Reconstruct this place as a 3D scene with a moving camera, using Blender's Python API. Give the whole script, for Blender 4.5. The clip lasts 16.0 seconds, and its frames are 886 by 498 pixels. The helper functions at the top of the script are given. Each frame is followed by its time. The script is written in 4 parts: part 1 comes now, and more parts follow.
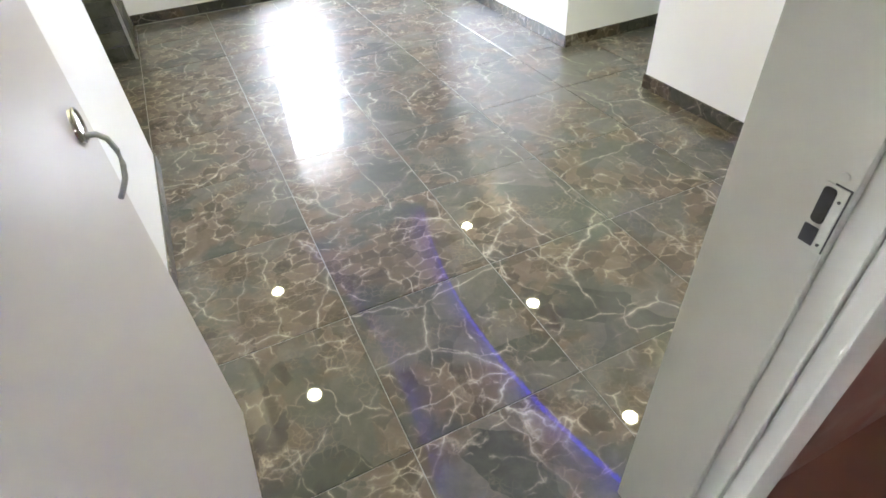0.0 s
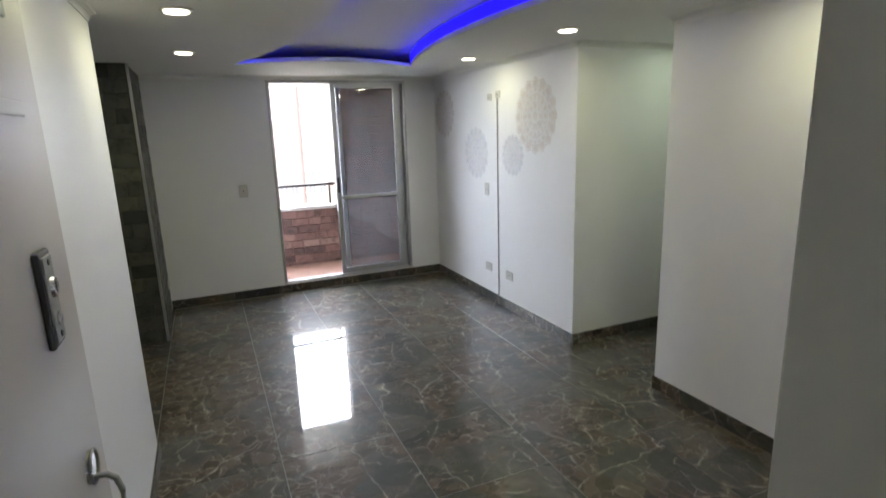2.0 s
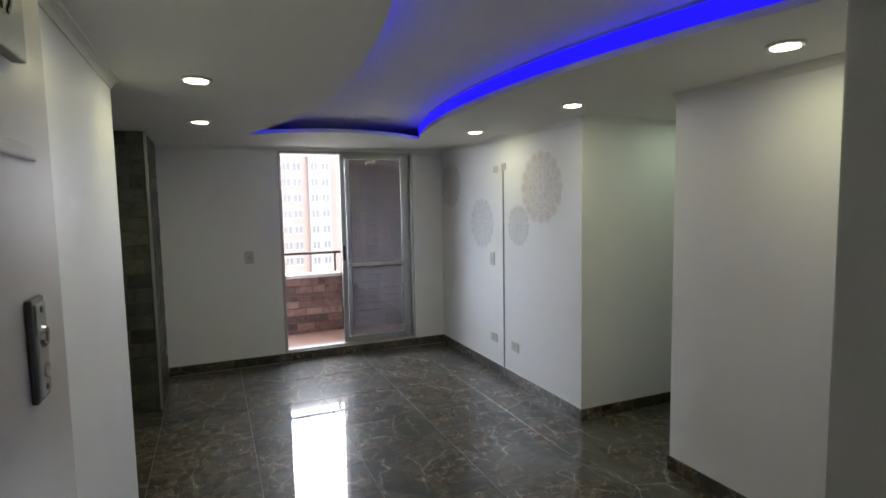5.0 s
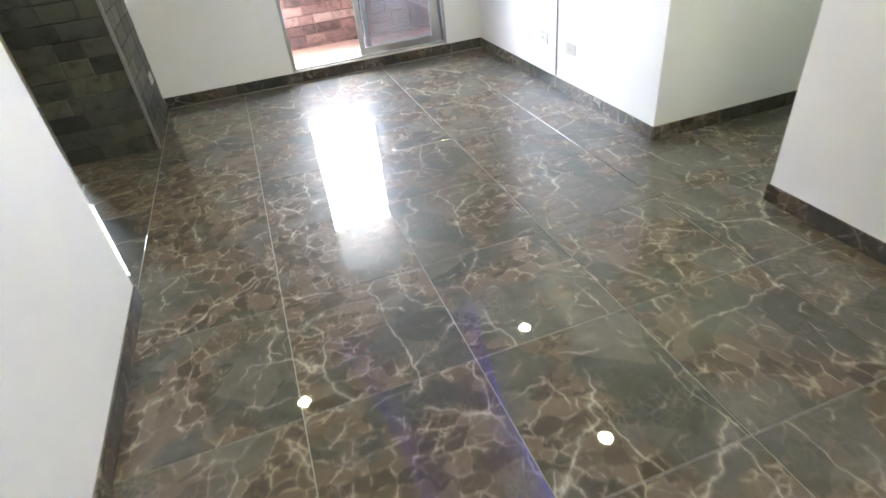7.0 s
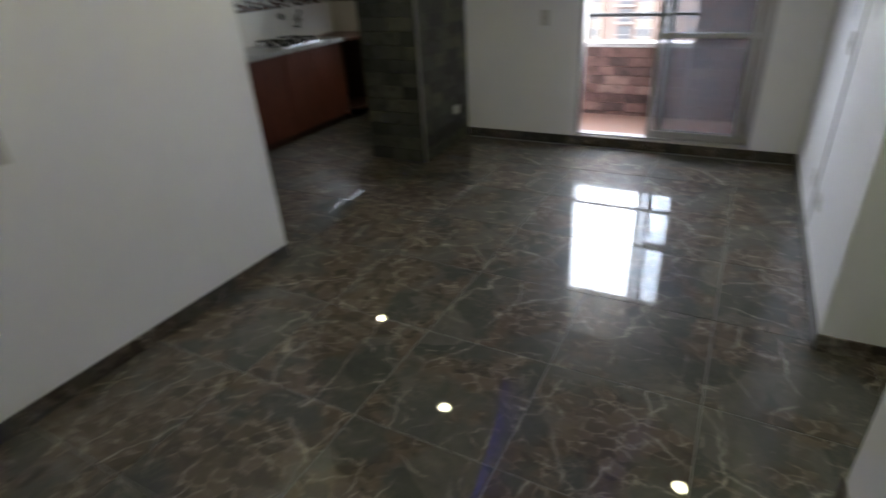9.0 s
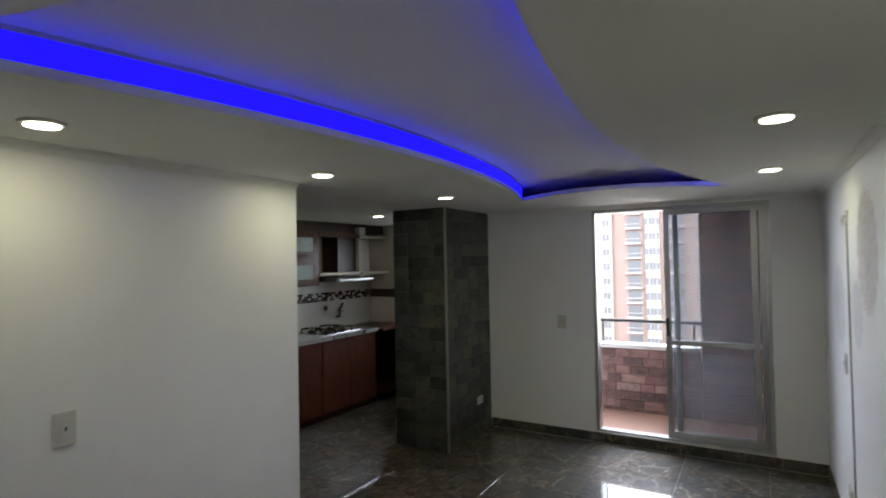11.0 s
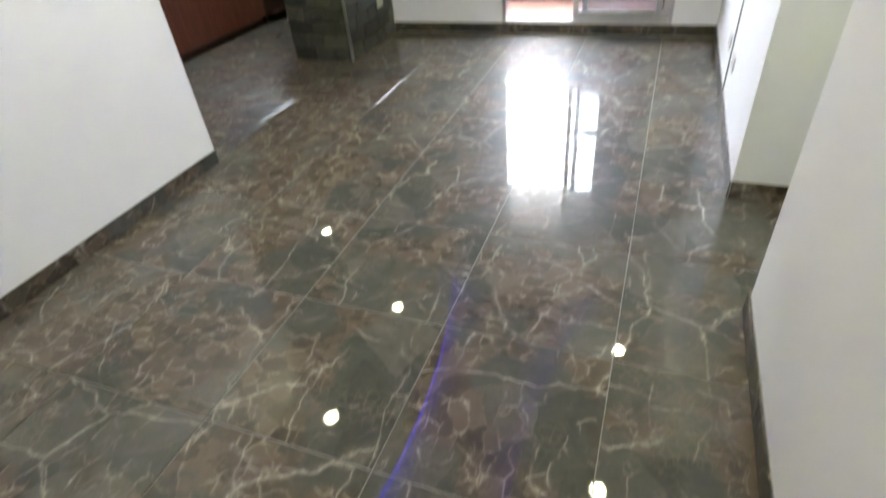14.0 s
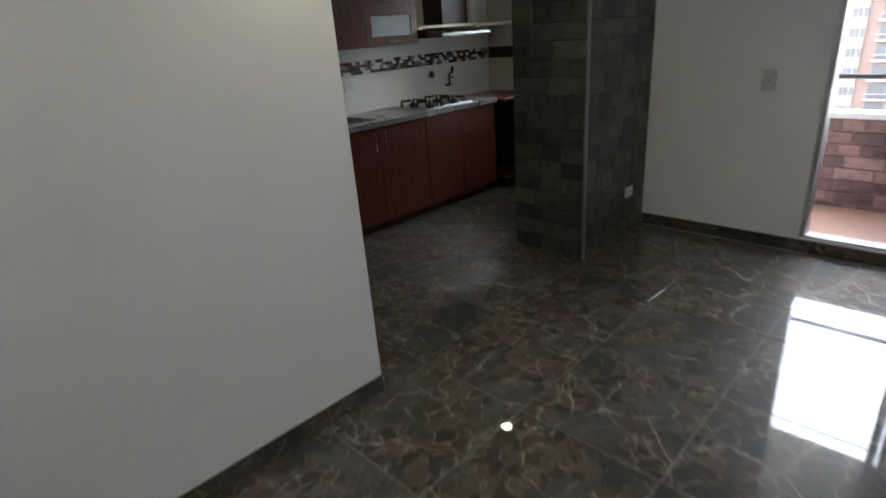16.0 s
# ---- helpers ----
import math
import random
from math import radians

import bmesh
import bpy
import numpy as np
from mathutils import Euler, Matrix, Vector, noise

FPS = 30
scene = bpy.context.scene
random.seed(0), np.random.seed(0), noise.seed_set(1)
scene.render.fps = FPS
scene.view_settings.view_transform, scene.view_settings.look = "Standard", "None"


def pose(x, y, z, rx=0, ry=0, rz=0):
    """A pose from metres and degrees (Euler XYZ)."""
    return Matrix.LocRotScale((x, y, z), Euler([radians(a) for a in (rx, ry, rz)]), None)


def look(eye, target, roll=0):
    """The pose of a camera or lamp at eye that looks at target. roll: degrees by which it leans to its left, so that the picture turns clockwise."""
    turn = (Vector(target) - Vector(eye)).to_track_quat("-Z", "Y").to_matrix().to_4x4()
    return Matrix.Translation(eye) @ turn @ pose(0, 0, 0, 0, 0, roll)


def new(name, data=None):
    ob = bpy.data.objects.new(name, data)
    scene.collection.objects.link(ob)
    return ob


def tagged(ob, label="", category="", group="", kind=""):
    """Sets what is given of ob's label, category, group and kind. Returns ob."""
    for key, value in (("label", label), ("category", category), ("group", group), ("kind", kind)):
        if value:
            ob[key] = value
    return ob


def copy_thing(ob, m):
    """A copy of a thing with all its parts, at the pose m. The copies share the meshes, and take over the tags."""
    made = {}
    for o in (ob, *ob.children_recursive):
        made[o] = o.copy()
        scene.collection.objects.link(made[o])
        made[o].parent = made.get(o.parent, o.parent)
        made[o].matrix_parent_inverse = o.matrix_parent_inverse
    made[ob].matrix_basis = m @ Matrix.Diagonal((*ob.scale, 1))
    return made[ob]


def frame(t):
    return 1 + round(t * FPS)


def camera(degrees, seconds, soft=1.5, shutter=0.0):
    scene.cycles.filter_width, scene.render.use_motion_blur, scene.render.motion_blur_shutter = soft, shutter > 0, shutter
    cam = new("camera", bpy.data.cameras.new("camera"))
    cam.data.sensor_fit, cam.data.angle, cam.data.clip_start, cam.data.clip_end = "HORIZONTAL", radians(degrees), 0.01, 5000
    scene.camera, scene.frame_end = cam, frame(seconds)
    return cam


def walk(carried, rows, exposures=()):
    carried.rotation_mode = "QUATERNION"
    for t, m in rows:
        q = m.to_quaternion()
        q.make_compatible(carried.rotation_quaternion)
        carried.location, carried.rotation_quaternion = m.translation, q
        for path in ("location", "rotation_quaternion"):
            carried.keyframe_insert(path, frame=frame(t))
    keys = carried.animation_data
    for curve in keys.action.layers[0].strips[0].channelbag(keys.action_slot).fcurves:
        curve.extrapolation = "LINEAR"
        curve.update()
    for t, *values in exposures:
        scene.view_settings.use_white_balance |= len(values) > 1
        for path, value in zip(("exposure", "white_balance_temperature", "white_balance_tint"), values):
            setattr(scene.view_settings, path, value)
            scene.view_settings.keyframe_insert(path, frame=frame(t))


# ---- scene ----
cam = camera(78.7, 16.0, soft=1.6, shutter=0.5)
PATH = [
    (0, (0.265, 0.003, 1.496), (0.858, 1.396, 0.189), -4.0),
    (0.5, (0.259, 0.0, 1.511), (0.864, 1.37, 0.186), -3.7),
    (1, (0.249, -0.005, 1.576), (0.995, 1.609, 0.662), -2.5),
    (1.5, (0.275, 0.028, 1.624), (1.05, 1.753, 0.974), -2.3),
    (2, (0.281, 0.034, 1.636), (1.054, 1.825, 1.198), -1.9),
    (2.5, (0.274, 0.038, 1.643), (1.055, 1.857, 1.357), -1.0),
    (3, (0.259, 0.001, 1.646), (1.042, 1.84, 1.595), -0.9),
    (5.3, (0.291, 0.1, 1.578), (1.073, 1.926, 1.34), -1.1),
    (5.5, (0.325, 0.132, 1.536), (1.087, 1.942, 1.157), -1.2),
    (6, (0.413, 0.241, 1.469), (1.086, 1.932, 0.64), -1.5),
    (6.5, (0.519, 0.433, 1.423), (1.04, 2.045, 0.359), -3.7),
    (7, (0.635, 0.778, 1.402), (1.096, 2.352, 0.258), -6.5),
    (7.5, (0.91, 0.988, 1.38), (1.226, 2.62, 0.268), -10.4),
    (8, (1.374, 1.101, 1.409), (1.418, 2.818, 0.384), -9.8),
    (8.5, (1.78, 1.127, 1.402), (1.659, 2.886, 0.457), -3.0),
    (9, (2.205, 0.83, 1.561), (1.332, 2.367, 0.625), -3.7),
    (9.5, (2.292, 0.702, 1.588), (1.133, 2.194, 0.929), -4.3),
    (10, (2.252, 0.629, 1.701), (1.047, 2.194, 1.387), -2.3),
    (12.5, (2.309, 0.627, 1.674), (1.639, 2.506, 1.822), -1.6),
    (13, (2.332, 0.72, 1.594), (1.654, 2.578, 1.299), -2.6),
    (13.5, (2.306, 0.721, 1.499), (1.651, 2.447, 0.73), -3.6),
    (14, (2.279, 0.724, 1.425), (1.635, 2.19, 0.227), -5.9),
    (14.5, (2.183, 0.752, 1.401), (1.459, 1.984, 0.001), -9.1),
    (15, (2.012, 0.934, 1.421), (1.029, 2.231, 0.259), -6.8),
    (15.5, (1.888, 1.327, 1.46), (0.67, 2.661, 0.601), -5.6),
    (16, (1.616, 1.725, 1.513), (0.287, 3.022, 0.771), -4.4),
]
EXPOSURES = [(0, 5.8), (0.6, 5.75), (1.0, 4.85), (1.6, 4.35), (2, 3.9), (3, 3.15), (5.5, 3.45), (6.0, 3.55), (6.5, 5.05), (7.0, 5.35), (7.5, 5.15), (8.0, 4.55), (8.5, 3.75), (9, 3.45), (10, 3.35), (13.2, 3.2), (13.5, 3.45), (14.0, 5.15), (14.3, 5.45), (14.7, 5.5), (15.1, 5.1), (15.6, 3.85), (16, 3.4)]
walk(cam, [(r[0], look(*r[1:])) for r in PATH], exposures=EXPOSURES)

# ---- world, sun, lamps ----
world = bpy.data.worlds.new("sky")
scene.world = world
world.use_nodes = True
wn = world.node_tree
sky = wn.nodes.new("ShaderNodeTexSky")
sky.sky_type = 'NISHITA'
sky.sun_disc = False
sky.sun_elevation, sky.sun_rotation = radians(50), radians(150)
sky.air_density, sky.dust_density, sky.ozone_density = 1.0, 4.0, 1.0
cloud_mix = wn.nodes.new("ShaderNodeMix")          # bright overcast: the blue sky mostly veiled by white cloud
cloud_mix.data_type = 'RGBA'
cloud_mix.inputs[0].default_value = 0.8
cloud_mix.inputs[7].default_value = (12.9, 13.9, 15.7, 1)
wn.links.new(sky.outputs[0], cloud_mix.inputs[6])
wn.links.new(cloud_mix.outputs[2], wn.nodes["Background"].inputs[0])
wn.nodes["Background"].inputs[1].default_value = 0.15
sun = new("sun", bpy.data.lights.new("sun", 'SUN'))
sun.data.energy, sun.data.angle, sun.data.color = 0.6, radians(12), (1, 0.95, 0.88)
sun.matrix_world = look((20, -35, 48), (0, 0, 0))

C = 2.175                      # dropped ceiling
LAMP_POWER = 0.21
LAMP_COLOUR = (1.0, 0.98, 0.57)
LAMPS = [(0.25, 1.485), (0.25, 2.795), (0.245, 4.115), (2.32, 1.49), (2.32, 2.81), (2.32, 4.12), (-1.13, 5.1), (3.45, 2.78)]
for lx, ly in LAMPS:
    l = new("lamp_light", bpy.data.lights.new("lamp_light", 'AREA'))
    l.data.shape, l.data.size, l.data.energy, l.data.color = 'DISK', 0.10, LAMP_POWER * (0.5 if lx > 3 else 1.0), (0.80, 1.0, 0.70) if lx > 3 else LAMP_COLOUR
    l.matrix_world = pose(lx, ly, C - 0.016)

# ---- materials ----


def material(name, rough=0.5, metal=0.0):
    m = bpy.data.materials.new(name)
    m.use_nodes = True
    b = m.node_tree.nodes["Principled BSDF"]
    b.inputs["Roughness"].default_value = rough
    b.inputs["Metallic"].default_value = metal
    return m, m.node_tree, b


def node(nt, kind, **values):
    n = nt.nodes.new(kind)
    for k, v in values.items():
        n.inputs[k].default_value = v
    return n


def ramp(nt, src, stops):
    r = nt.nodes.new("ShaderNodeValToRGB")
    e = r.color_ramp.elements
    while len(e) < len(stops):
        e.new(0.5)
    for el, (p, c) in zip(e, stops):
        el.position = p
        el.color = (*c, 1) if len(c) == 3 else c
    nt.links.new(src, r.inputs[0])
    return r


def mix(nt, fac, a, b, blend='MIX'):
    n = nt.nodes.new("ShaderNodeMix")
    n.data_type, n.blend_type = 'RGBA', blend
    for s, v in ((0, fac), (6, a), (7, b)):
        if hasattr(v, "is_linked"):
            nt.links.new(v, n.inputs[s])
        else:
            n.inputs[s].default_value = (*v, 1) if isinstance(v, tuple) else v
    return n.outputs[2]


def bump(nt, b, height, strength, distance=0.002):
    n = node(nt, "ShaderNodeBump", Strength=strength, Distance=distance)
    nt.links.new(height, n.inputs["Height"])
    nt.links.new(n.outputs[0], b.inputs["Normal"])


def plain(name, colour, rough=0.5, metal=0.0, vary=0.06, scale=6.0, grain=0.0, grain_scale=300.0):
    m, nt, b = material(name, rough, metal)
    co = nt.nodes.new("ShaderNodeTexCoord").outputs["Object"]
    n = node(nt, "ShaderNodeTexNoise", Scale=scale, Detail=5.0)
    nt.links.new(co, n.inputs["Vector"])
    lo = tuple(max(0, c * (1 - vary)) for c in colour)
    hi = tuple(min(1, c * (1 + vary)) for c in colour)
    r = ramp(nt, n.outputs[0], [(0.3, lo), (0.7, hi)])
    nt.links.new(r.outputs[0], b.inputs["Base Color"])
    rr = ramp(nt, n.outputs[0], [(0.3, (rough * 0.85,) * 3), (0.7, (min(1, rough * 1.15),) * 3)])
    nt.links.new(rr.outputs[0], b.inputs["Roughness"])
    if grain:
        g = node(nt, "ShaderNodeTexNoise", Scale=grain_scale, Detail=3.0)
        nt.links.new(co, g.inputs["Vector"])
        bump(nt, b, g.outputs[0], grain)
    return m


def marble(name, dim=1.0, rough=0.028):
    """Dark grey-brown marble-look porcelain with pale broken veins."""
    m, nt, b = material(name, 0.05)
    b.inputs["IOR"].default_value = 1.56
    L = nt.links.new
    co = nt.nodes.new("ShaderNodeTexCoord").outputs["Object"]
    info = nt.nodes.new("ShaderNodeObjectInfo")
    mul = node(nt, "ShaderNodeMath")
    mul.operation = 'MULTIPLY'
    mul.inputs[1].default_value = 37.0
    L(info.outputs["Random"], mul.inputs[0])
    add = nt.nodes.new("ShaderNodeVectorMath")
    L(co, add.inputs[0])
    L(mul.outputs[0], add.inputs[1])
    P = add.outputs[0]

    def warp(scale, amount, detail=4.0):
        n = node(nt, "ShaderNodeTexNoise", Scale=scale, Detail=detail)
        L(P, n.inputs["Vector"])
        s = nt.nodes.new("ShaderNodeVectorMath")
        s.operation = 'MULTIPLY_ADD'
        s.inputs[1].default_value = (amount,) * 3
        L(n.outputs["Color"], s.inputs[0])
        L(P, s.inputs[2])
        return s.outputs[0]

    def drawn(vec, stretch):
        mp = nt.nodes.new("ShaderNodeMapping")
        mp.inputs["Scale"].default_value = stretch
        mp.inputs["Rotation"].default_value = (0, 0, 0.6)
        L(vec, mp.inputs["Vector"])
        return mp.outputs[0]

    def crackle(scale, vec, width, stretch=(1, 1, 1)):
        v = node(nt, "ShaderNodeTexVoronoi", Scale=scale)
        v.feature = 'DISTANCE_TO_EDGE'
        L(drawn(vec, stretch), v.inputs["Vector"])
        return ramp(nt, v.outputs["Distance"], [(0.0, (0.9, 0.9, 0.9)), (width * 0.22, (0.5,) * 3), (width * 0.55, (0.16,) * 3), (width * 1.5, (0, 0, 0))]).outputs[0]

    def tones(vec, scale, stops):
        v = node(nt, "ShaderNodeTexVoronoi", Scale=scale)
        L(vec, v.inputs["Vector"])
        sep = nt.nodes.new("ShaderNodeSeparateColor")
        L(v.outputs["Color"], sep.inputs[0])
        return ramp(nt, sep.outputs[0], stops).outputs[0]

    def mask(vec, scale, lo, hi, top=1.0, detail=4.0):
        n = node(nt, "ShaderNodeTexNoise", Scale=scale, Detail=detail)
        L(vec, n.inputs["Vector"])
        return ramp(nt, n.outputs[0], [(lo, (0, 0, 0)), (hi, (top,) * 3)]).outputs[0]

    w1, w2, w3 = warp(2.6, 0.20), warp(7.0, 0.11, 6.0), warp(16.0, 0.05, 5.0)
    # smooth grey-green slabs
    grey = tones(w1, 4.2, [(0.1, (0.060, 0.062, 0.054)), (0.5, (0.088, 0.087, 0.075)), (0.9, (0.122, 0.116, 0.098))])
    cloud = node(nt, "ShaderNodeTexNoise", Scale=13.0, Detail=7.0, Roughness=0.68)
    L(w2, cloud.inputs["Vector"])
    grey = mix(nt, 0.7, grey, ramp(nt, cloud.outputs[0], [(0.32, (0.52, 0.52, 0.54)), (0.66, (1, 1, 1))]).outputs[0], 'MULTIPLY')
    # broken brown clusters between them
    brown = tones(drawn(w3, (0.7, 1, 1)), 17.0, [(0.05, (0.058, 0.045, 0.034)), (0.5, (0.096, 0.073, 0.054)), (0.95, (0.142, 0.113, 0.085))])
    brown = mix(nt, 0.55, brown, ramp(nt, cloud.outputs[0], [(0.35, (0.55, 0.50, 0.46)), (0.65, (1, 1, 1))]).outputs[0], 'MULTIPLY')
    cluster = mask(w2, 3.1, 0.455, 0.55, 0.95, 5.0)
    col = mix(nt, cluster, grey, brown)
    # pale veins: fine crackle in the clusters, long thin ones across the slabs
    crack = mix(nt, 1.0, crackle(17.0, w3, 0.095, (0.7, 1, 1)), mix(nt, 1.0, cluster, mask(P, 8.0, 0.38, 0.52, 1.0), 'MULTIPLY'), 'MULTIPLY')
    fine = mix(nt, 1.0, crackle(31.0, w3, 0.11), mask(w1, 5.0, 0.50, 0.64, 0.5), 'MULTIPLY')
    mid = mix(nt, 1.0, crackle(8.0, w2, 0.036, (0.6, 1, 1)), mask(w1, 6.0, 0.46, 0.58, 0.9), 'MULTIPLY')
    long_ = mix(nt, 1.0, crackle(3.4, w2, 0.019, (1, 0.5, 1)), mask(w2, 4.0, 0.43, 0.56), 'MULTIPLY')
    smear = mix(nt, 1.0, crackle(3.4, w2, 0.085, (1, 0.5, 1)), mask(w1, 9.0, 0.45, 0.70, 0.45), 'MULTIPLY')
    gaps = mask(w3, 19.0, 0.40, 0.60, 1.0, 3.0)          # veins thin out and break off
    crack, mid = mix(nt, 1.0, crack, gaps, 'MULTIPLY'), mix(nt, 1.0, mid, gaps, 'MULTIPLY')
    long_ = mix(nt, 0.6, long_, gaps, 'MULTIPLY')
    col = mix(nt, smear, col, (0.205, 0.175, 0.138))
    col = mix(nt, fine, col, (0.22, 0.178, 0.132))
    col = mix(nt, crack, col, (0.38, 0.32, 0.25))
    col = mix(nt, mid, col, (0.40, 0.355, 0.295))
    col = mix(nt, long_, col, (0.46, 0.42, 0.36))
    # a hazy body under the polished glaze
    b.inputs["Specular IOR Level"].default_value = 0.10
    b.inputs["Coat Weight"].default_value = 1.0
    b.inputs["Coat Roughness"].default_value = rough
    b.inputs["Coat IOR"].default_value = 1.5
    if dim != 1.0:
        col = mix(nt, 1.0, col, (dim,) * 3, 'MULTIPLY')
        b.inputs["Coat Weight"].default_value = 0.3
    L(col, b.inputs["Base Color"])
    rn = node(nt, "ShaderNodeTexNoise", Scale=5.0, Detail=4.0)
    L(P, rn.inputs["Vector"])
    L(ramp(nt, rn.outputs[0], [(0.3, (0.36,) * 3), (0.75, (0.48,) * 3)]).outputs[0], b.inputs["Roughness"])
    wv = node(nt, "ShaderNodeTexNoise", Scale=9.0, Detail=2.0)
    L(P, wv.inputs["Vector"])
    bump(nt, b, wv.outputs[0], 0.035, 0.002)
    return m


def stone_piece(name, stops, rough=0.6):
    """Split stone-look pieces, each of a tone of its own."""
    m, nt, b = material(name, rough)
    L = nt.links.new
    co = nt.nodes.new("ShaderNodeTexCoord").outputs["Object"]
    info = nt.nodes.new("ShaderNodeObjectInfo")
    add = nt.nodes.new("ShaderNodeVectorMath")
    mul = nt.nodes.new("ShaderNodeMath")
    mul.operation = 'MULTIPLY'
    mul.inputs[1].default_value = 51.0
    L(info.outputs["Random"], mul.inputs[0])
    L(co, add.inputs[0])
    L(mul.outputs[0], add.inputs[1])
    n = node(nt, "ShaderNodeTexNoise", Scale=11.0, Detail=7.0, Roughness=0.65)
    L(add.outputs[0], n.inputs["Vector"])
    tone = ramp(nt, info.outputs["Random"], stops).outputs[0]
    shade = ramp(nt, n.outputs[0], [(0.34, (0.36,) * 3), (0.48, (0.8,) * 3), (0.68, (1, 1, 1))]).outputs[0]
    L(mix(nt, 0.9, tone, shade, 'MULTIPLY'), b.inputs["Base Color"])
    bump(nt, b, n.outputs[0], 0.5, 0.006)
    return m


def wood(name, a, b_, rough=0.35, axis=(1, 1, 8)):
    m, nt, b = material(name, rough)
    L = nt.links.new
    co = nt.nodes.new("ShaderNodeTexCoord").outputs["Object"]
    mp = nt.nodes.new("ShaderNodeMapping")
    mp.inputs["Scale"].default_value = tuple(12.0 / s for s in axis)
    L(co, mp.inputs["Vector"])
    n = node(nt, "ShaderNodeTexNoise", Scale=3.0, Detail=7.0, Distortion=1.2)
    L(mp.outputs[0], n.inputs["Vector"])
    L(ramp(nt, n.outputs[0], [(0.32, a), (0.68, b_)]).outputs[0], b.inputs["Base Color"])
    bump(nt, b, n.outputs[0], 0.1, 0.001)
    return m


def glowing(name, colour, strength):
    m, nt, b = material(name)
    b.inputs["Base Color"].default_value = (*colour, 1)
    b.inputs["Emission Color"].default_value = (*colour, 1)
    b.inputs["Emission Strength"].default_value = strength
    return m


def pane(name, tint, gloss=0.9):
    m, nt, b = material(name)
    nt.nodes.remove(b)
    t = node(nt, "ShaderNodeBsdfTransparent", Color=(*tint, 1))
    g = node(nt, "ShaderNodeBsdfGlossy", Roughness=0.02, Color=(gloss,) * 3 + (1,))
    f = node(nt, "ShaderNodeFresnel", IOR=1.5)
    s = nt.nodes.new("ShaderNodeMixShader")
    nt.links.new(f.outputs[0], s.inputs[0])
    nt.links.new(t.outputs[0], s.inputs[1])
    nt.links.new(g.outputs[0], s.inputs[2])
    nt.links.new(s.outputs[0], nt.nodes["Material Output"].inputs[0])
    return m


M_WALL = plain("white_wall_paint", (0.81, 0.81, 0.81), 0.55, vary=0.025, scale=1.4, grain=0.12, grain_scale=160)
M_CEIL = plain("ceiling_paint", (0.79, 0.79, 0.775), 0.75, vary=0.03, scale=1.2, grain=0.08, grain_scale=120)
M_MARBLE = marble("marble_porcelain")
M_SKIRT = marble("marble_skirting", 0.8, 0.2)
M_GROUT = plain("grey_grout", (0.26, 0.255, 0.24), 0.45, vary=0.2, scale=20)
M_GROUT_DARK = plain("dark_mortar", (0.085, 0.085, 0.075), 0.9, vary=0.2, scale=20)
M_STONE = stone_piece("grey_stone", [(0.0, (0.036, 0.038, 0.034)), (0.3, (0.070, 0.075, 0.067)), (0.75, (0.098, 0.102, 0.082)), (1.0, (0.145, 0.142, 0.102))], 0.45)
M_BRICK = stone_piece("red_brick", [(0.0, (0.095, 0.055, 0.050)), (0.3, (0.175, 0.095, 0.080)), (0.75, (0.245, 0.135, 0.112)), (1.0, (0.30, 0.195, 0.165))], 0.8)
M_BRICK_MORTAR = plain("pink_mortar", (0.20, 0.12, 0.10), 0.9, vary=0.15, scale=20)
M_ALU = plain("aluminium", (0.46, 0.46, 0.465), 0.38, 0.85, vary=0.05)
M_STEEL = plain("brushed_steel", (0.58, 0.58, 0.58), 0.25, 1.0, vary=0.06, scale=12)
M_PLATE = plain("dull_steel", (0.30, 0.30, 0.28), 0.42, 0.8, vary=0.12, scale=14)
M_DARK = plain("dark_plastic", (0.015, 0.015, 0.016), 0.4, vary=0.2)
M_IRON = plain("black_iron", (0.02, 0.02, 0.02), 0.55, 0.3, vary=0.2)
M_PLASTIC = plain("white_plastic", (0.56, 0.55, 0.52), 0.35, vary=0.02)
M_DOOR = plain("cream_door_paint", (0.56, 0.535, 0.51), 0.42, vary=0.03, scale=2.0, grain=0.03, grain_scale=60)
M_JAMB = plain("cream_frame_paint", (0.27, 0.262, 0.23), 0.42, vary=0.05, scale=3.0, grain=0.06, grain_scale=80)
M_WOOD = wood("red_brown_wood", (0.050, 0.012, 0.007), (0.108, 0.028, 0.014), 0.33)
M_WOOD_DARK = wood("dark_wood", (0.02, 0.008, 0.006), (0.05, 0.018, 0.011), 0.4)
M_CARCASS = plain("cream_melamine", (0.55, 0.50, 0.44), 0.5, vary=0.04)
M_COUNTER = plain("stainless_worktop", (0.44, 0.44, 0.445), 0.3, 0.95, vary=0.08, scale=9)
M_SPLASH = plain("white_wall_tile", (0.66, 0.64, 0.62), 0.15, vary=0.03)
M_TERRA = plain("terracotta_tile", (0.085, 0.027, 0.014), 0.6, vary=0.25, scale=7, grain=0.2)
M_BALC = plain("pink_balcony_tile", (0.27, 0.155, 0.12), 0.5, vary=0.12, scale=8, grain=0.1)
M_CAP = plain("pale_concrete_cap", (0.52, 0.49, 0.46), 0.7, vary=0.08)
M_MANDALA = plain("grey_wall_stencil", (0.655, 0.665, 0.685), 0.6, vary=0.08, scale=20)
M_MANDALA_WARM = plain("taupe_wall_stencil", (0.675, 0.63, 0.60), 0.6, vary=0.08, scale=20)
M_MANDALA_BASE = plain("faint_stencil_wash", (0.725, 0.715, 0.71), 0.6, vary=0.05, scale=20)
M_LED = glowing("blue_led", (0.012, 0.006, 1.0), 0.12)
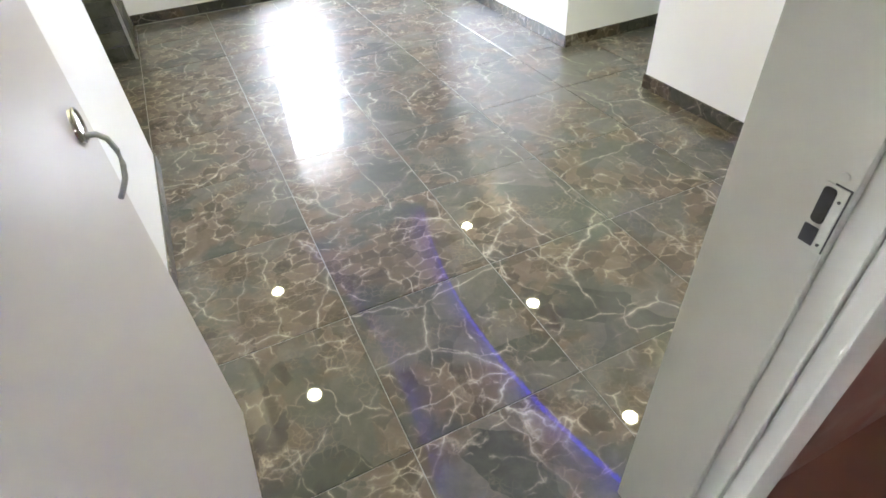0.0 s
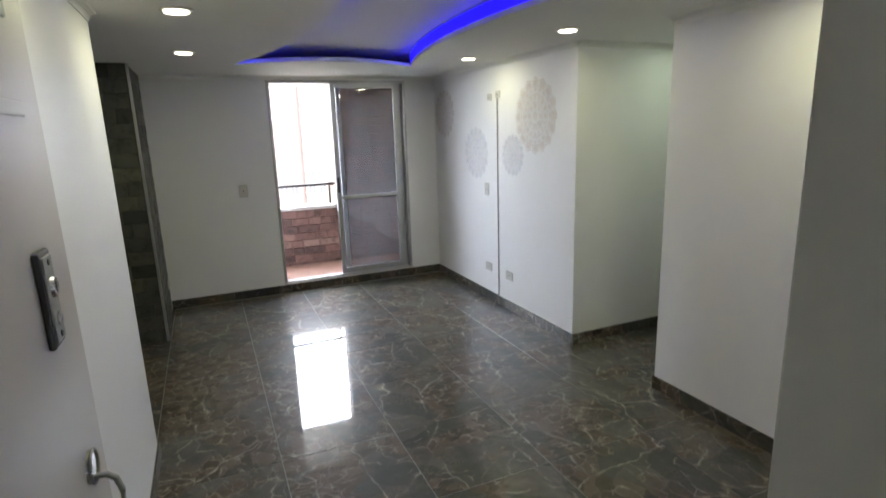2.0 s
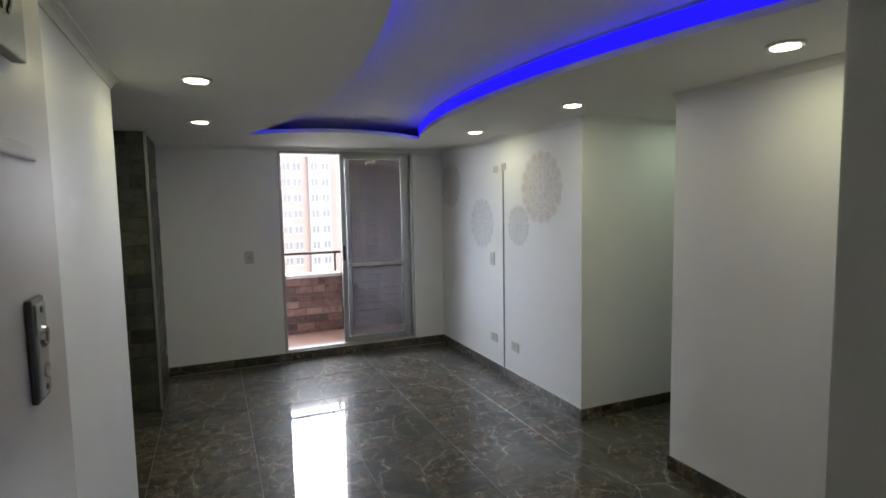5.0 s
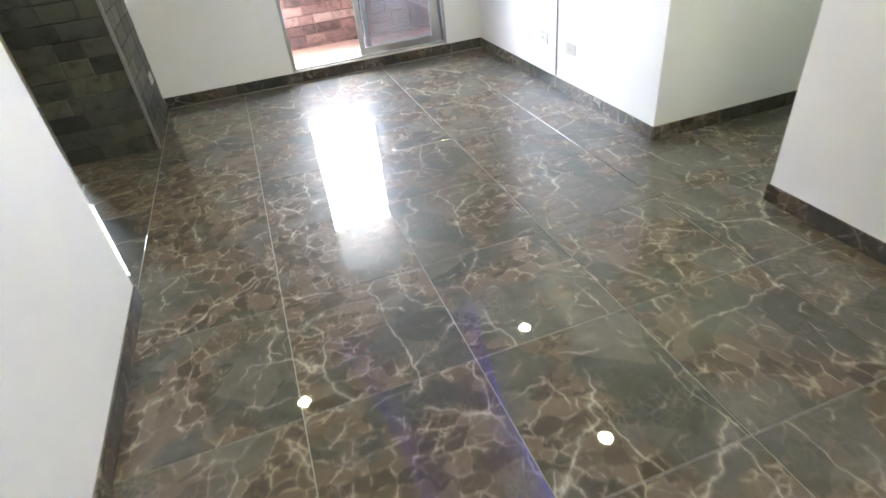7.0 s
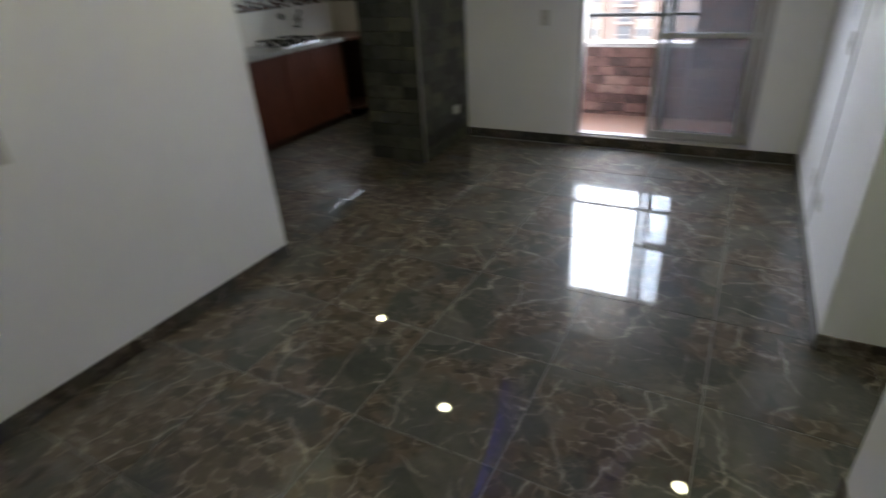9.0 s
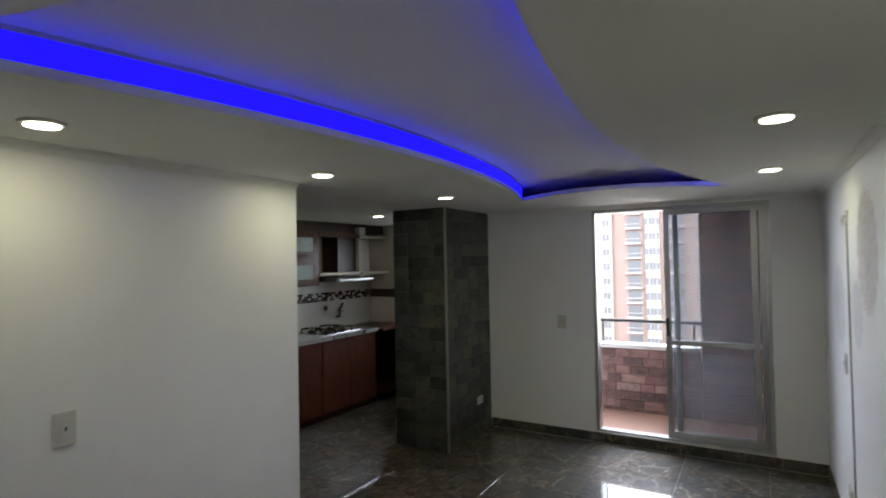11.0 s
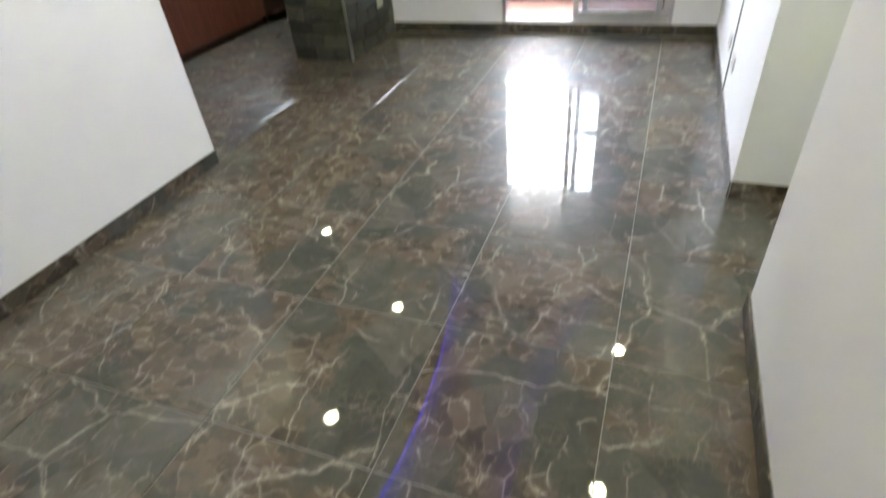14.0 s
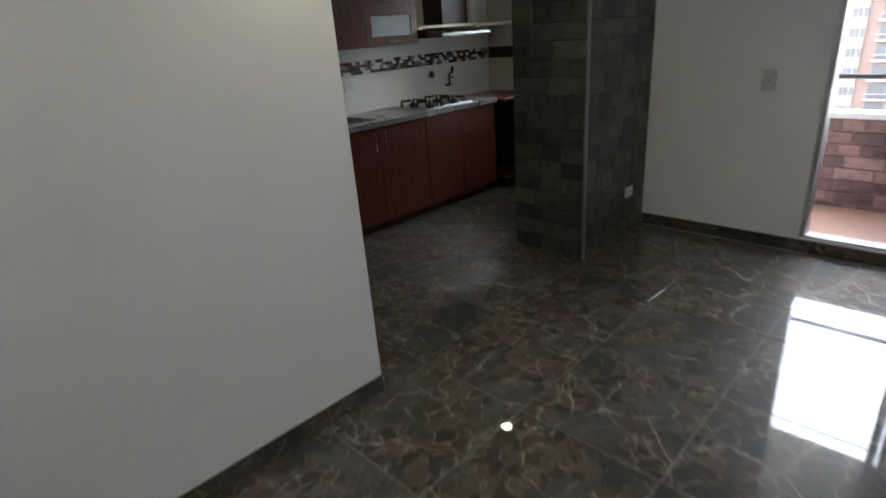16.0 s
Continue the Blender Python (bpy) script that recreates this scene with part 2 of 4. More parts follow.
M_LAMP = glowing("lamp_diffuser", (1.0, 0.98, 0.80), 0.7)
M_GLASS = pane("clear_glass", (0.93, 0.95, 0.95))
M_TINT = pane("dusty_tinted_glass", (0.74, 0.75, 0.77))
nt_ = M_TINT.node_tree
film = node(nt_, "ShaderNodeBsdfTranslucent", Color=(0.62, 0.64, 0.70, 1))
film_mix = nt_.nodes.new("ShaderNodeMixShader")
film_noise = node(nt_, "ShaderNodeTexNoise", Scale=3.0, Detail=4.0)
film_amount = ramp(nt_, film_noise.outputs[0], [(0.3, (0.018,) * 3), (0.7, (0.034,) * 3)])
old_link = nt_.nodes["Material Output"].inputs[0].links[0].from_socket
nt_.links.new(film_amount.outputs[0], film_mix.inputs[0])
nt_.links.new(old_link, film_mix.inputs[1])
nt_.links.new(film.outputs[0], film_mix.inputs[2])
nt_.links.new(film_mix.outputs[0], nt_.nodes["Material Output"].inputs[0])
M_FROST = plain("frosted_glass", (0.36, 0.42, 0.44), 0.25, vary=0.05)
M_FACADE = plain("cream_render_facade", (0.082, 0.066, 0.052), 0.85, vary=0.06, scale=0.2)
M_FACADE_BRICK = plain("pink_brick_facade", (0.072, 0.048, 0.040), 0.85, vary=0.08, scale=0.3)
M_FACADE_WIN = plain("facade_window_glass", (0.010, 0.010, 0.012), 0.4, vary=0.3, scale=0.5)
M_FACADE_TRIM = plain("facade_trim", (0.12, 0.11, 0.105), 0.8, vary=0.05)
# concrete darkened almost to black: the balcony ceiling's shade is in this colour
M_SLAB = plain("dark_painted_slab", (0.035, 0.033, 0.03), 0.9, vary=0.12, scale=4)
M_GROUND = plain("town_ground", (0.16, 0.15, 0.12), 0.9, vary=0.3, scale=0.05)

# ---- building helpers ----


def box(bm, x0, y0, z0, x1, y1, z1, bevel=0.0, segments=2):
    r = bmesh.ops.create_cube(bm, size=1.0, matrix=Matrix.Translation(((x0 + x1) / 2, (y0 + y1) / 2, (z0 + z1) / 2)) @ Matrix.Diagonal((x1 - x0, y1 - y0, z1 - z0, 1)))
    if bevel:
        edges = list({e for v in r["verts"] for e in v.link_edges})
        bmesh.ops.bevel(bm, geom=edges, offset=bevel, segments=segments, affect='EDGES', profile=0.6)
    return bm


def boxes(*specs, bevel=0.0):
    bm = bmesh.new()
    for s in specs:
        box(bm, *s, bevel=bevel)
    return bm


def rod(bm, a, b, r, seg=12, r2=None):
    a, b = Vector(a), Vector(b)
    d = b - a
    m = Matrix.Translation((a + b) / 2) @ d.to_track_quat('Z', 'Y').to_matrix().to_4x4()
    bmesh.ops.create_cone(bm, cap_ends=True, segments=seg, radius1=r, radius2=r if r2 is None else r2, depth=d.length, matrix=m)
    return bm


def tube(bm, pts, r, seg=10):
    """A bent round bar through the points."""
    pts = [Vector(p) for p in pts]
    rings = []
    for i, p in enumerate(pts):
        d = (pts[min(i + 1, len(pts) - 1)] - pts[max(i - 1, 0)]).normalized()
        q = d.to_track_quat('Z', 'Y')
        rings.append([bm.verts.new(p + q @ Vector((r * math.cos(2 * math.pi * k / seg), r * math.sin(2 * math.pi * k / seg), 0))) for k in range(seg)])
    for a, b in zip(rings, rings[1:]):
        for k in range(seg):
            bm.faces.new((a[k], a[(k + 1) % seg], b[(k + 1) % seg], b[k]))
    bm.faces.new(list(reversed(rings[0])))
    bm.faces.new(rings[-1])
    return bm


def mesh_of(name, bm, mat, smooth=False):
    me = bpy.data.meshes.new(name)
    bmesh.ops.recalc_face_normals(bm, faces=bm.faces[:])
    bm.to_mesh(me)
    bm.free()
    if mat:
        me.materials.append(mat)
    if smooth:
        me.shade_smooth()
        me.set_sharp_from_angle(angle=radians(35))
    return me


def part(name, bm, mat, parent, label="", smooth=False):
    ob = new(name, mesh_of(name, bm, mat, smooth))
    ob.parent = parent
    return tagged(ob, label)


def thing(name, label, category, group="", at=(0, 0, 0)):
    ob = new(name)
    ob.location = at
    return tagged(ob, label, category, group)


def structure(name, bm, mat, label, category="wall"):
    return tagged(new(name, mesh_of(name, bm, mat)), label, category, kind="structure")


# ---- plan ----
XL, XR, XP = -0.11, 2.675, 2.70        # left wall, right wall, corridor partition
YE, YW = 0.43, 5.685                   # inner face of the entrance wall, of the window wall
LW_END, COL_Y, COL_X = 2.955, 4.78, -0.155
COR0, COR1 = 2.376, 3.175              # corridor
WX0, WX1, WZ0, WZ1 = 0.912, 2.335, 0.095, 2.145
KX, KY = -2.35, 6.5                    # kitchen back wall and end wall
TOP = 2.45

structure("wall_left", boxes((XL - 0.12, YE, 0, XL, LW_END, TOP)), M_WALL, "smooth white painted wall beside the entrance door")
structure("wall_right", boxes((XR, COR1, 0, XR + 0.12, YW + 0.15, TOP)), M_WALL, "smooth white wall with pale stencilled rosettes")
structure("wall_corridor", boxes((XR + 0.12, COR1, 0, 4.9, COR1 + 0.12, TOP)), M_WALL, "white corridor wall lit by a ceiling lamp")
structure("wall_partition", boxes((XP, YE, 0, XP + 0.12, COR0, TOP), (XP + 0.12, COR0 - 0.12, 0, 4.9, COR0, TOP)), M_WALL, "white partition wall beside the corridor")
structure("wall_corridor_end", boxes((4.9, COR0 - 0.12, 0, 5.0, COR1 + 0.12, TOP)), M_WALL, "plain white wall closing the corridor")
structure("wall_window", boxes((COL_X - 0.02, YW, 0, WX0, YW + 0.15, TOP), (WX1, YW, 0, XR, YW + 0.15, TOP),
                               (WX0, YW, WZ1, WX1, YW + 0.15, TOP), (WX0, YW, 0, WX1, YW + 0.085, 0.085)), M_WALL, "white wall around the sliding balcony door")
structure("wall_entrance", boxes((0.992, 0.30, 0, XP + 0.12, YE, TOP), (XL - 0.12, 0.30, 0, -0.03, YE, TOP), (-0.03, 0.30, 2.10, 0.99, YE, TOP)), M_WALL, "white wall around the entrance door")
structure("wall_kitchen_back", boxes((KX - 0.12, 1.2, 0, KX, KY + 0.12, TOP)), M_SPLASH, "pale tiled kitchen wall behind the worktop")
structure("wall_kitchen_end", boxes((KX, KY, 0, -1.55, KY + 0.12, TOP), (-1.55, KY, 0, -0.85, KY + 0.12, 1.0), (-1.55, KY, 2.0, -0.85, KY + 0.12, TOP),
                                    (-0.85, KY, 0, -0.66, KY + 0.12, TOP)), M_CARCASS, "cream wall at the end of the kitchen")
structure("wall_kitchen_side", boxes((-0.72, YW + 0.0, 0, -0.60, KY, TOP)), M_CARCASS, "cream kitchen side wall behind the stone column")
structure("wall_kitchen_near", boxes((KX, 1.2, 0, XL - 0.12, 1.32, TOP)), M_WALL, "plain white wall closing the kitchen")

# ceiling with a recessed panel that has inward-bowed sides
bm = bmesh.new()
RX0, RX1, RY0, RY1 = 0.58, 2.08, 0.80, 4.80
RC = ((RX0 + RX1) / 2, (RY0 + RY1) / 2)
N = 36


def bowed(i, n, a, b, sag):
    f = i / n
    p = Vector(a).lerp(Vector(b), f)
    d = Vector(b) - Vector(a)
    nrm = Vector((-d.y, d.x)).normalized()
    return p + nrm * sag * (1 - (2 * f - 1) ** 2)


corners = [(RX0, RY0), (RX1, RY0), (RX1, RY1), (RX0, RY1)]
SAGS = (0.33, 0.33, 0.33, 0.33)
loop = []
for k in range(4):
    loop += [bowed(i, N, corners[k], corners[(k + 1) % 4], SAGS[k]) for i in range(N)]
OUT = (-2.5, 0.35, 5.0, 6.7)


def to_rim(p):
    d = p - Vector(RC)
    s = min(((OUT[2] if d.x > 0 else OUT[0]) - RC[0]) / d.x if abs(d.x) > 1e-6 else 1e9,
            ((OUT[3] if d.y > 0 else OUT[1]) - RC[1]) / d.y if abs(d.y) > 1e-6 else 1e9)
    return Vector(RC) + d * s


T = 0.028
ring = [[bm.verts.new((p.x, p.y, z)) for p in loop] for z in (C, C + T)]
rim = [bm.verts.new((*to_rim(p), C)) for p in loop]
n = len(loop)
for i in range(n):
    j = (i + 1) % n
    bm.faces.new((ring[0][i], ring[0][j], rim[j], rim[i]))
    bm.faces.new((ring[0][i], ring[1][i], ring[1][j], ring[0][j]))
for x, y in ((OUT[0], OUT[1]), (OUT[2], OUT[1]), (OUT[2], OUT[3]), (OUT[0], OUT[3])):
    # close the rim's corners
    near = sorted(rim, key=lambda v: (v.co.x - x) ** 2 + (v.co.y - y) ** 2)
    a = next(v for v in near if abs(v.co.x - x) < 1e-4)
    b = next(v for v in near if abs(v.co.y - y) < 1e-4)
    if a is not b:
        bm.faces.new((a, b, bm.verts.new((x, y, C))))
ceiling = structure("ceiling", bm, M_CEIL, "white dropped plasterboard ceiling with a bow-sided recess", "ceiling")
structure("ceiling_recess", boxes((-0.1, YE, C + 0.115, XP, YW, C + 0.16)), M_CEIL, "raised white panel inside the ceiling recess", "ceiling")
structure("ceiling_slab", boxes((-2.6, -2.0, TOP, 6.1, 6.75, TOP + 0.1)), M_CEIL, "concrete slab above the dropped ceiling", "ceiling")


def led_band(side, z0=0.029, z1=0.1):
    bm = bmesh.new()
    pts = [bowed(i, N, corners[side], corners[(side + 1) % 4], SAGS[side]) for i in range(N + 1)]
    lo = [bm.verts.new((p.x, p.y, C + z0)) for p in pts]
    hi = [bm.verts.new((p.x, p.y, C + z1)) for p in pts]
    for i in range(N):
        bm.faces.new((lo[i], lo[i + 1], hi[i + 1], hi[i]))
    bmesh.ops.solidify(bm, geom=bm.faces[:], thickness=0.004)
    return bm


# the recess face itself emits blue, in place of hidden LEDs lighting it
for side in (1, 3):
    t_ = thing("led_strip", "ceiling recess edge made to glow like a face lit by blue LEDs", "led strip", "recess light strips")
    part("led_band", led_band(side), M_LED, t_, "emissive band standing in for the blue-lit recess face")
    part("mounting_rail", led_band(side, 0.101, 0.114), M_CEIL, t_, "white rail above the band")

# cornices
def cornice(x0, y0, x1, y1, nx, ny, ext0=0.0, ext1=0.0):
    """A small cove moulding along the top of a wall whose face looks to (nx, ny)."""
    bm = bmesh.new()
    prof = [(u * 0.7, v * 0.7) for u, v in [(0.001, -0.055), (0.008, -0.055), (0.012, -0.042), (0.020, -0.026), (0.034, -0.014), (0.050, -0.010), (0.055, -0.001), (0.001, -0.001)]]
    d = Vector((x1 - x0, y1 - y0)).normalized()
    rows_ = []
    for (x, y, e) in ((x0, y0, -ext0), (x1, y1, ext1)):
        rows_.append([bm.verts.new((x + nx * u + d.x * e, y + ny * u + d.y * e, C + v)) for u, v in prof])
    k = len(prof)
    for i in range(k):
        bm.faces.new((rows_[0][i], rows_[0][(i + 1) % k], rows_[1][(i + 1) % k], rows_[1][i]))
    bm.faces.new(rows_[0])
    bm.faces.new(rows_[1])
    structure("trim_cornice", bm, M_CEIL, "white plaster cove moulding under the ceiling", "trim")


cornice(XR, COR1, XR, YW, -1, 0)
cornice(COL_X, YW, XR, YW, 0, -1)
cornice(XP, YE, XP, COR0, -1, 0)
cornice(XL, YE, XL, LW_END, 1, 0)
cornice(XR, COR1, 4.9, COR1, 0, -1)

# ---- outside: hall, balcony, town ----
structure("hall_floor", boxes((-1.6, -1.9, -0.06, 6.0, 0.309, -0.004)), M_TERRA, "terracotta tiled floor of the outside hall", "floor")
structure("wall_hall", boxes((-1.6, -2.0, 0, 6.0, -1.9, TOP), (-1.7, -2.0, 0, -1.6, 0.3, TOP), (XP + 0.12, 0.3, 0, 6.0, 0.42, TOP)), M_WALL, "plain wall of the outside hall")
# added out of view, full height, to keep sky light off the hall and jamb
structure("wall_hall_end", boxes((6.0, -2.0, 0, 6.12, 0.42, TOP)), M_BRICK_MORTAR, "unseen wall added to shut daylight out of the hall")
structure("wall_hall_facing", boxes((1.052, 0.272, 0, 6.0, 0.299, TOP)), M_TERRA, "rough red-brown facing on the hall side of the wall")
BY0, BY1 = YW + 0.15, 6.62
structure("balcony_floor", boxes((-0.6, BY0 - 0.063, -0.12, 3.1, BY1 + 0.15, 0.055)), M_BALC, "pinkish tiled balcony floor", "floor")
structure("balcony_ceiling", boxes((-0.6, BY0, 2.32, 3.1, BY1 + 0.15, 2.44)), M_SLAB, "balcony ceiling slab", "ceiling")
PX = 1.72
parapet = structure("parapet", boxes((-0.6, BY1 + 0.012, 0, PX, BY1 + 0.15, 0.72)), M_BRICK_MORTAR, "low red brick balcony parapet with pale cap", "parapet")
part("cap", boxes((-0.6, BY1 - 0.01, 0.722, PX - 0.002, BY1 + 0.17, 0.765), bevel=0.006), M_CAP, parapet, "pale concrete cap")
pier = structure("wall_balcony", boxes((PX + 0.012, BY1 + 0.012, 0, 2.95, BY1 + 0.15, 2.32), (2.60, BY0, 0, 2.72, BY1, 2.32)), M_BRICK_MORTAR, "tall brick wall at the side of the balcony")
structure("wall_balcony_side", boxes((-0.6, BY0, 0, -0.5, BY1, 2.32)), M_CAP, "plain rendered side wall of the balcony")

rail = thing("balcony_railing", "dark metal handrail on posts above the brick parapet", "railing")
bm = bmesh.new()
rod(bm, (-0.5, BY1 + 0.08, 1.01), (PX + 0.01, BY1 + 0.08, 1.01), 0.018)
part("handrail", bm, M_IRON, rail, smooth=True)
for px in (-0.2, 0.74, 1.66):
    bm = bmesh.new()
    rod(bm, (px, BY1 + 0.08, 0.764), (px, BY1 + 0.08, 0.995), 0.013)
    part("post", bm, M_IRON, rail, smooth=True)

structure("ground", boxes((-900, 12, -31, 900, 1500, -30)), M_GROUND, "distant town ground far below", "ground")


def tower(x0, x1, y0, floors, z0, bays, mat_a, mat_b, label):
    """An apartment block: storeys of 2.6 m, bays of windows and of balconies."""
    t_ = thing("apartment_building", label, "building")
    h = floors * 2.6
    part("wall", boxes((x0, y0, z0, x1, y0 + 14, z0 + h)), mat_a, t_)
    part("roof", boxes((x0 - 0.3, y0 - 0.3, z0 + h, x1 + 0.3, y0 + 14.3, z0 + h + 0.8)), M_FACADE_TRIM, t_)
    win = mesh_of("window", boxes((-0.55, -0.06, -0.6, -0.03, 0.1, 0.6), (0.03, -0.06, -0.6, 0.55, 0.1, 0.6)), M_FACADE_WIN)
    frm = mesh_of("window_frame", boxes((-0.65, -0.1, -0.72, 0.65, 0.05, -0.62), (-0.65, -0.1, 0.62, 0.65, 0.05, 0.72), (-0.04, -0.09, -0.62, 0.04, 0.05, 0.62)), M_FACADE_TRIM)
    slab = mesh_of("balcony", boxes((-1.3, -1.1, -1.25, 1.3, 0.1, -1.1), (-1.3, -1.1, -0.35, 1.3, -1.05, -0.28), (-1.3, -1.08, -1.1, 1.3, -1.05, -0.95)), M_FACADE_TRIM)
    dark = mesh_of("balcony_door", boxes((-1.1, -0.04, -1.1, 1.1, 0.1, 0.9)), M_FACADE_WIN)
    for bx, bw, kind in bays:
        if kind == "strip":
            part("facade_bay", boxes((bx - bw / 2, y0 - 0.8, z0, bx + bw / 2, y0 - 0.01, z0 + h)), mat_b, t_)
        for f in range(floors):
            z = z0 + f * 2.6 + 1.4
            yy = y0 - 0.8 if kind == "strip" else y0
            if kind == "balcony":
                for me in (dark, slab):
                    o = new(me.name, me)
                    o.parent, o.location = t_, (bx, yy, z)
            else:
                for dx in ((-bw / 4, bw / 4) if kind == "strip" else (0,)):
                    o = new("window", win)
                    o.parent, o.location = t_, (bx + dx, yy, z)
                    q = new("window_frame", frm)
                    q.parent = o
    return t_


tower(-42, -1.5, 100, 26, -30, [(-29.5, 2, "w"), (-26.5, 2, "w"), (-22.5, 4.2, "strip"), (-16.8, 2.6, "balcony"), (-13.6, 2.4, "strip"), (-9.8, 2.6, "balcony"), (-6.2, 2, "w")],
      M_FACADE_BRICK, M_FACADE, "tall pink and cream apartment block with balconies")
tower(8.5, 24, 92, 24, -30, [(11.9, 2, "w"), (13.6, 2, "w"), (17.2, 3.6, "strip")], M_FACADE_BRICK, M_FACADE, "pale cream apartment tower with window columns")

# ---- sliding balcony door ----
FY = YW + 0.05
door = tagged(thing("sliding_door", "aluminium sliding balcony door, one half standing open", "door"), kind="structure")
door.name = "window_1"
a, b_ = WX0, WX1
part("outer_frame", boxes((a, FY - 0.048, WZ0, a + 0.03, FY + 0.07, WZ1), (b_ - 0.03, FY - 0.048, WZ0, b_, FY + 0.07, WZ1),
                          (a + 0.03, FY - 0.048, WZ1 - 0.035, b_ - 0.03, FY + 0.07, WZ1), (a + 0.03, FY - 0.044, WZ0 + 0.001, b_ - 0.03, FY + 0.046, WZ0 + 0.020), bevel=0.003), M_ALU, door)
part("sill", boxes((a - 0.004, YW - 0.014, 0.0865, b_ + 0.004, YW + 0.086, 0.0955)), M_CAP, door, "pale sill under the sliding track")


def sash(x0, x1, y, glass, rails=(0.945,)):
    z0, z1 = WZ0 + 0.024, WZ1 - 0.037
    bm = boxes((x0, y - 0.014, z0, x0 + 0.045, y + 0.014, z1), (x1 - 0.045, y - 0.014, z0, x1, y + 0.014, z1),
               (x0 + 0.045, y - 0.013, z0, x1 - 0.045, y + 0.013, z0 + 0.06), (x0 + 0.045, y - 0.013, z1 - 0.045, x1 - 0.045, y + 0.013, z1), bevel=0.003)
    s = part("sash", bm, M_ALU, door, "sliding aluminium leaf")
    for z in rails:
        part("rail", boxes((x0 + 0.045, y - 0.012, z - 0.018, x1 - 0.045, y + 0.012, z + 0.018), bevel=0.002), M_ALU, s)
    p = part("pane", boxes((x0 + 0.044, y - 0.003, z0 + 0.05, x1 - 0.044, y + 0.003, z1 - 0.04)), glass, s)
    p.visible_shadow = False
    return s


sash(1.532, 2.245, FY - 0.022, M_TINT)
sash(1.60, WX1 - 0.032, FY + 0.028, M_GLASS)
s = part("latch", boxes((1.541, FY - 0.052, 1.00, 1.565, FY - 0.037, 1.16), bevel=0.004), M_DARK, door, "black latch")

# kitchen window towards the daylight
kw = tagged(thing("window_2", "small kitchen window in an aluminium frame", "window"), kind="structure")
part("window_frame", boxes((-1.55, KY + 0.03, 1.0, -1.51, KY + 0.08, 2.0), (-0.89, KY + 0.03, 1.0, -0.85, KY + 0.08, 2.0), (-1.51, KY + 0.03, 1.0, -0.89, KY + 0.08, 1.04), (-1.51, KY + 0.03, 1.96, -0.89, KY + 0.08, 2.0)), M_ALU, kw)
p = part("pane", boxes((-1.51, KY + 0.05, 1.04, -0.89, KY + 0.056, 1.96)), M_GLASS, kw)
p.visible_shadow = False

# ---- entrance door and frame ----
frame_ = tagged(thing("door_frame", "cream painted metal frame of the entrance door", "door frame"), kind="structure")
frame_.name = "door_1"
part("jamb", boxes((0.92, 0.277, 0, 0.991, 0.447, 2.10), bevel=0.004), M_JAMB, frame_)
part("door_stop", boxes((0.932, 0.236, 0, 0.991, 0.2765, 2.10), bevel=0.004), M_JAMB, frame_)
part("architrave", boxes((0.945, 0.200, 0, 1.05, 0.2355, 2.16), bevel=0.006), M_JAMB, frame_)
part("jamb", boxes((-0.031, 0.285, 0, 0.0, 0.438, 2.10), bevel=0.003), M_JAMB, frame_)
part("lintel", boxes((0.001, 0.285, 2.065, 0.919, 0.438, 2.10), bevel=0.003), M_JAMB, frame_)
part("plate_rebate", boxes((0.9192, 0.2785, 1.000, 0.9198, 0.3010, 1.100), bevel=0.0002), M_DARK, frame_, "dark gap around the strike plate")
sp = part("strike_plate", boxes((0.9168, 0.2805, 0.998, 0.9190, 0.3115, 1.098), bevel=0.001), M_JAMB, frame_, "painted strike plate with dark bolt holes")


def bolt_hole(y0, y1, z0, z1, r_):
    """A dark round-cornered slot lying on the strike plate."""
    bm = bmesh.new()
    vs = []
    for cy, cz, a0 in ((y1 - r_, z1 - r_, 0), (y0 + r_, z1 - r_, 90), (y0 + r_, z0 + r_, 180), (y1 - r_, z0 + r_, 270)):
        vs += [bm.verts.new((0.9158, cy + r_ * math.cos(radians(a0 + d)), cz + r_ * math.sin(radians(a0 + d)))) for d in (0, 30, 60, 90)]
    f = bm.faces.new(vs)
    e = bmesh.ops.extrude_face_region(bm, geom=[f])
    bmesh.ops.translate(bm, vec=(0.0009, 0, 0), verts=[v for v in e["geom"] if isinstance(v, bmesh.types.BMVert)])
    part("bolt_hole", bm, M_DARK, sp)


bolt_hole(0.293, 0.310, 1.040, 1.094, 0.006)
bolt_hole(0.293, 0.3125, 1.006, 1.034, 0.001)
for z in (1.012, 1.080):
    bm = bmesh.new()
    rod(bm, (0.9158, 0.2865, z), (0.9172, 0.2865, z), 0.0022)
    part("screw", bm, M_DARK, sp)
bm = bmesh.new()
rod(bm, (0.9178, 0.295, 1.112), (0.9199, 0.295, 1.112), 0.006, 16)
part("hole_plug", bm, M_PLATE, frame_, "round painted plug above the strike plate", True)

LX = 0.035
leaf = thing("entrance_door", "open cream painted entrance door with lever handle and lock", "door")
part("leaf", boxes((LX - 0.042, 0.305, 0.008, LX, 1.182, 2.06), bevel=0.003), M_DOOR, leaf)
for z in (1.685,):
    part("moulding", boxes((LX - 0.001, 0.42, z - 0.012, LX + 0.006, 1.075, z + 0.012), bevel=0.004), M_DOOR, leaf)
lk = part("lock_plate", boxes((LX, 0.9720, 1.325, LX + 0.010, 1.0340, 1.475), bevel=0.004), M_DARK, leaf, "dark rimmed steel deadbolt plate")
part("face_plate", boxes((LX + 0.0085, 0.9800, 1.333, LX + 0.013, 1.0260, 1.467), bevel=0.002), M_PLATE, lk, "worn steel face of the lock")
bm = bmesh.new()
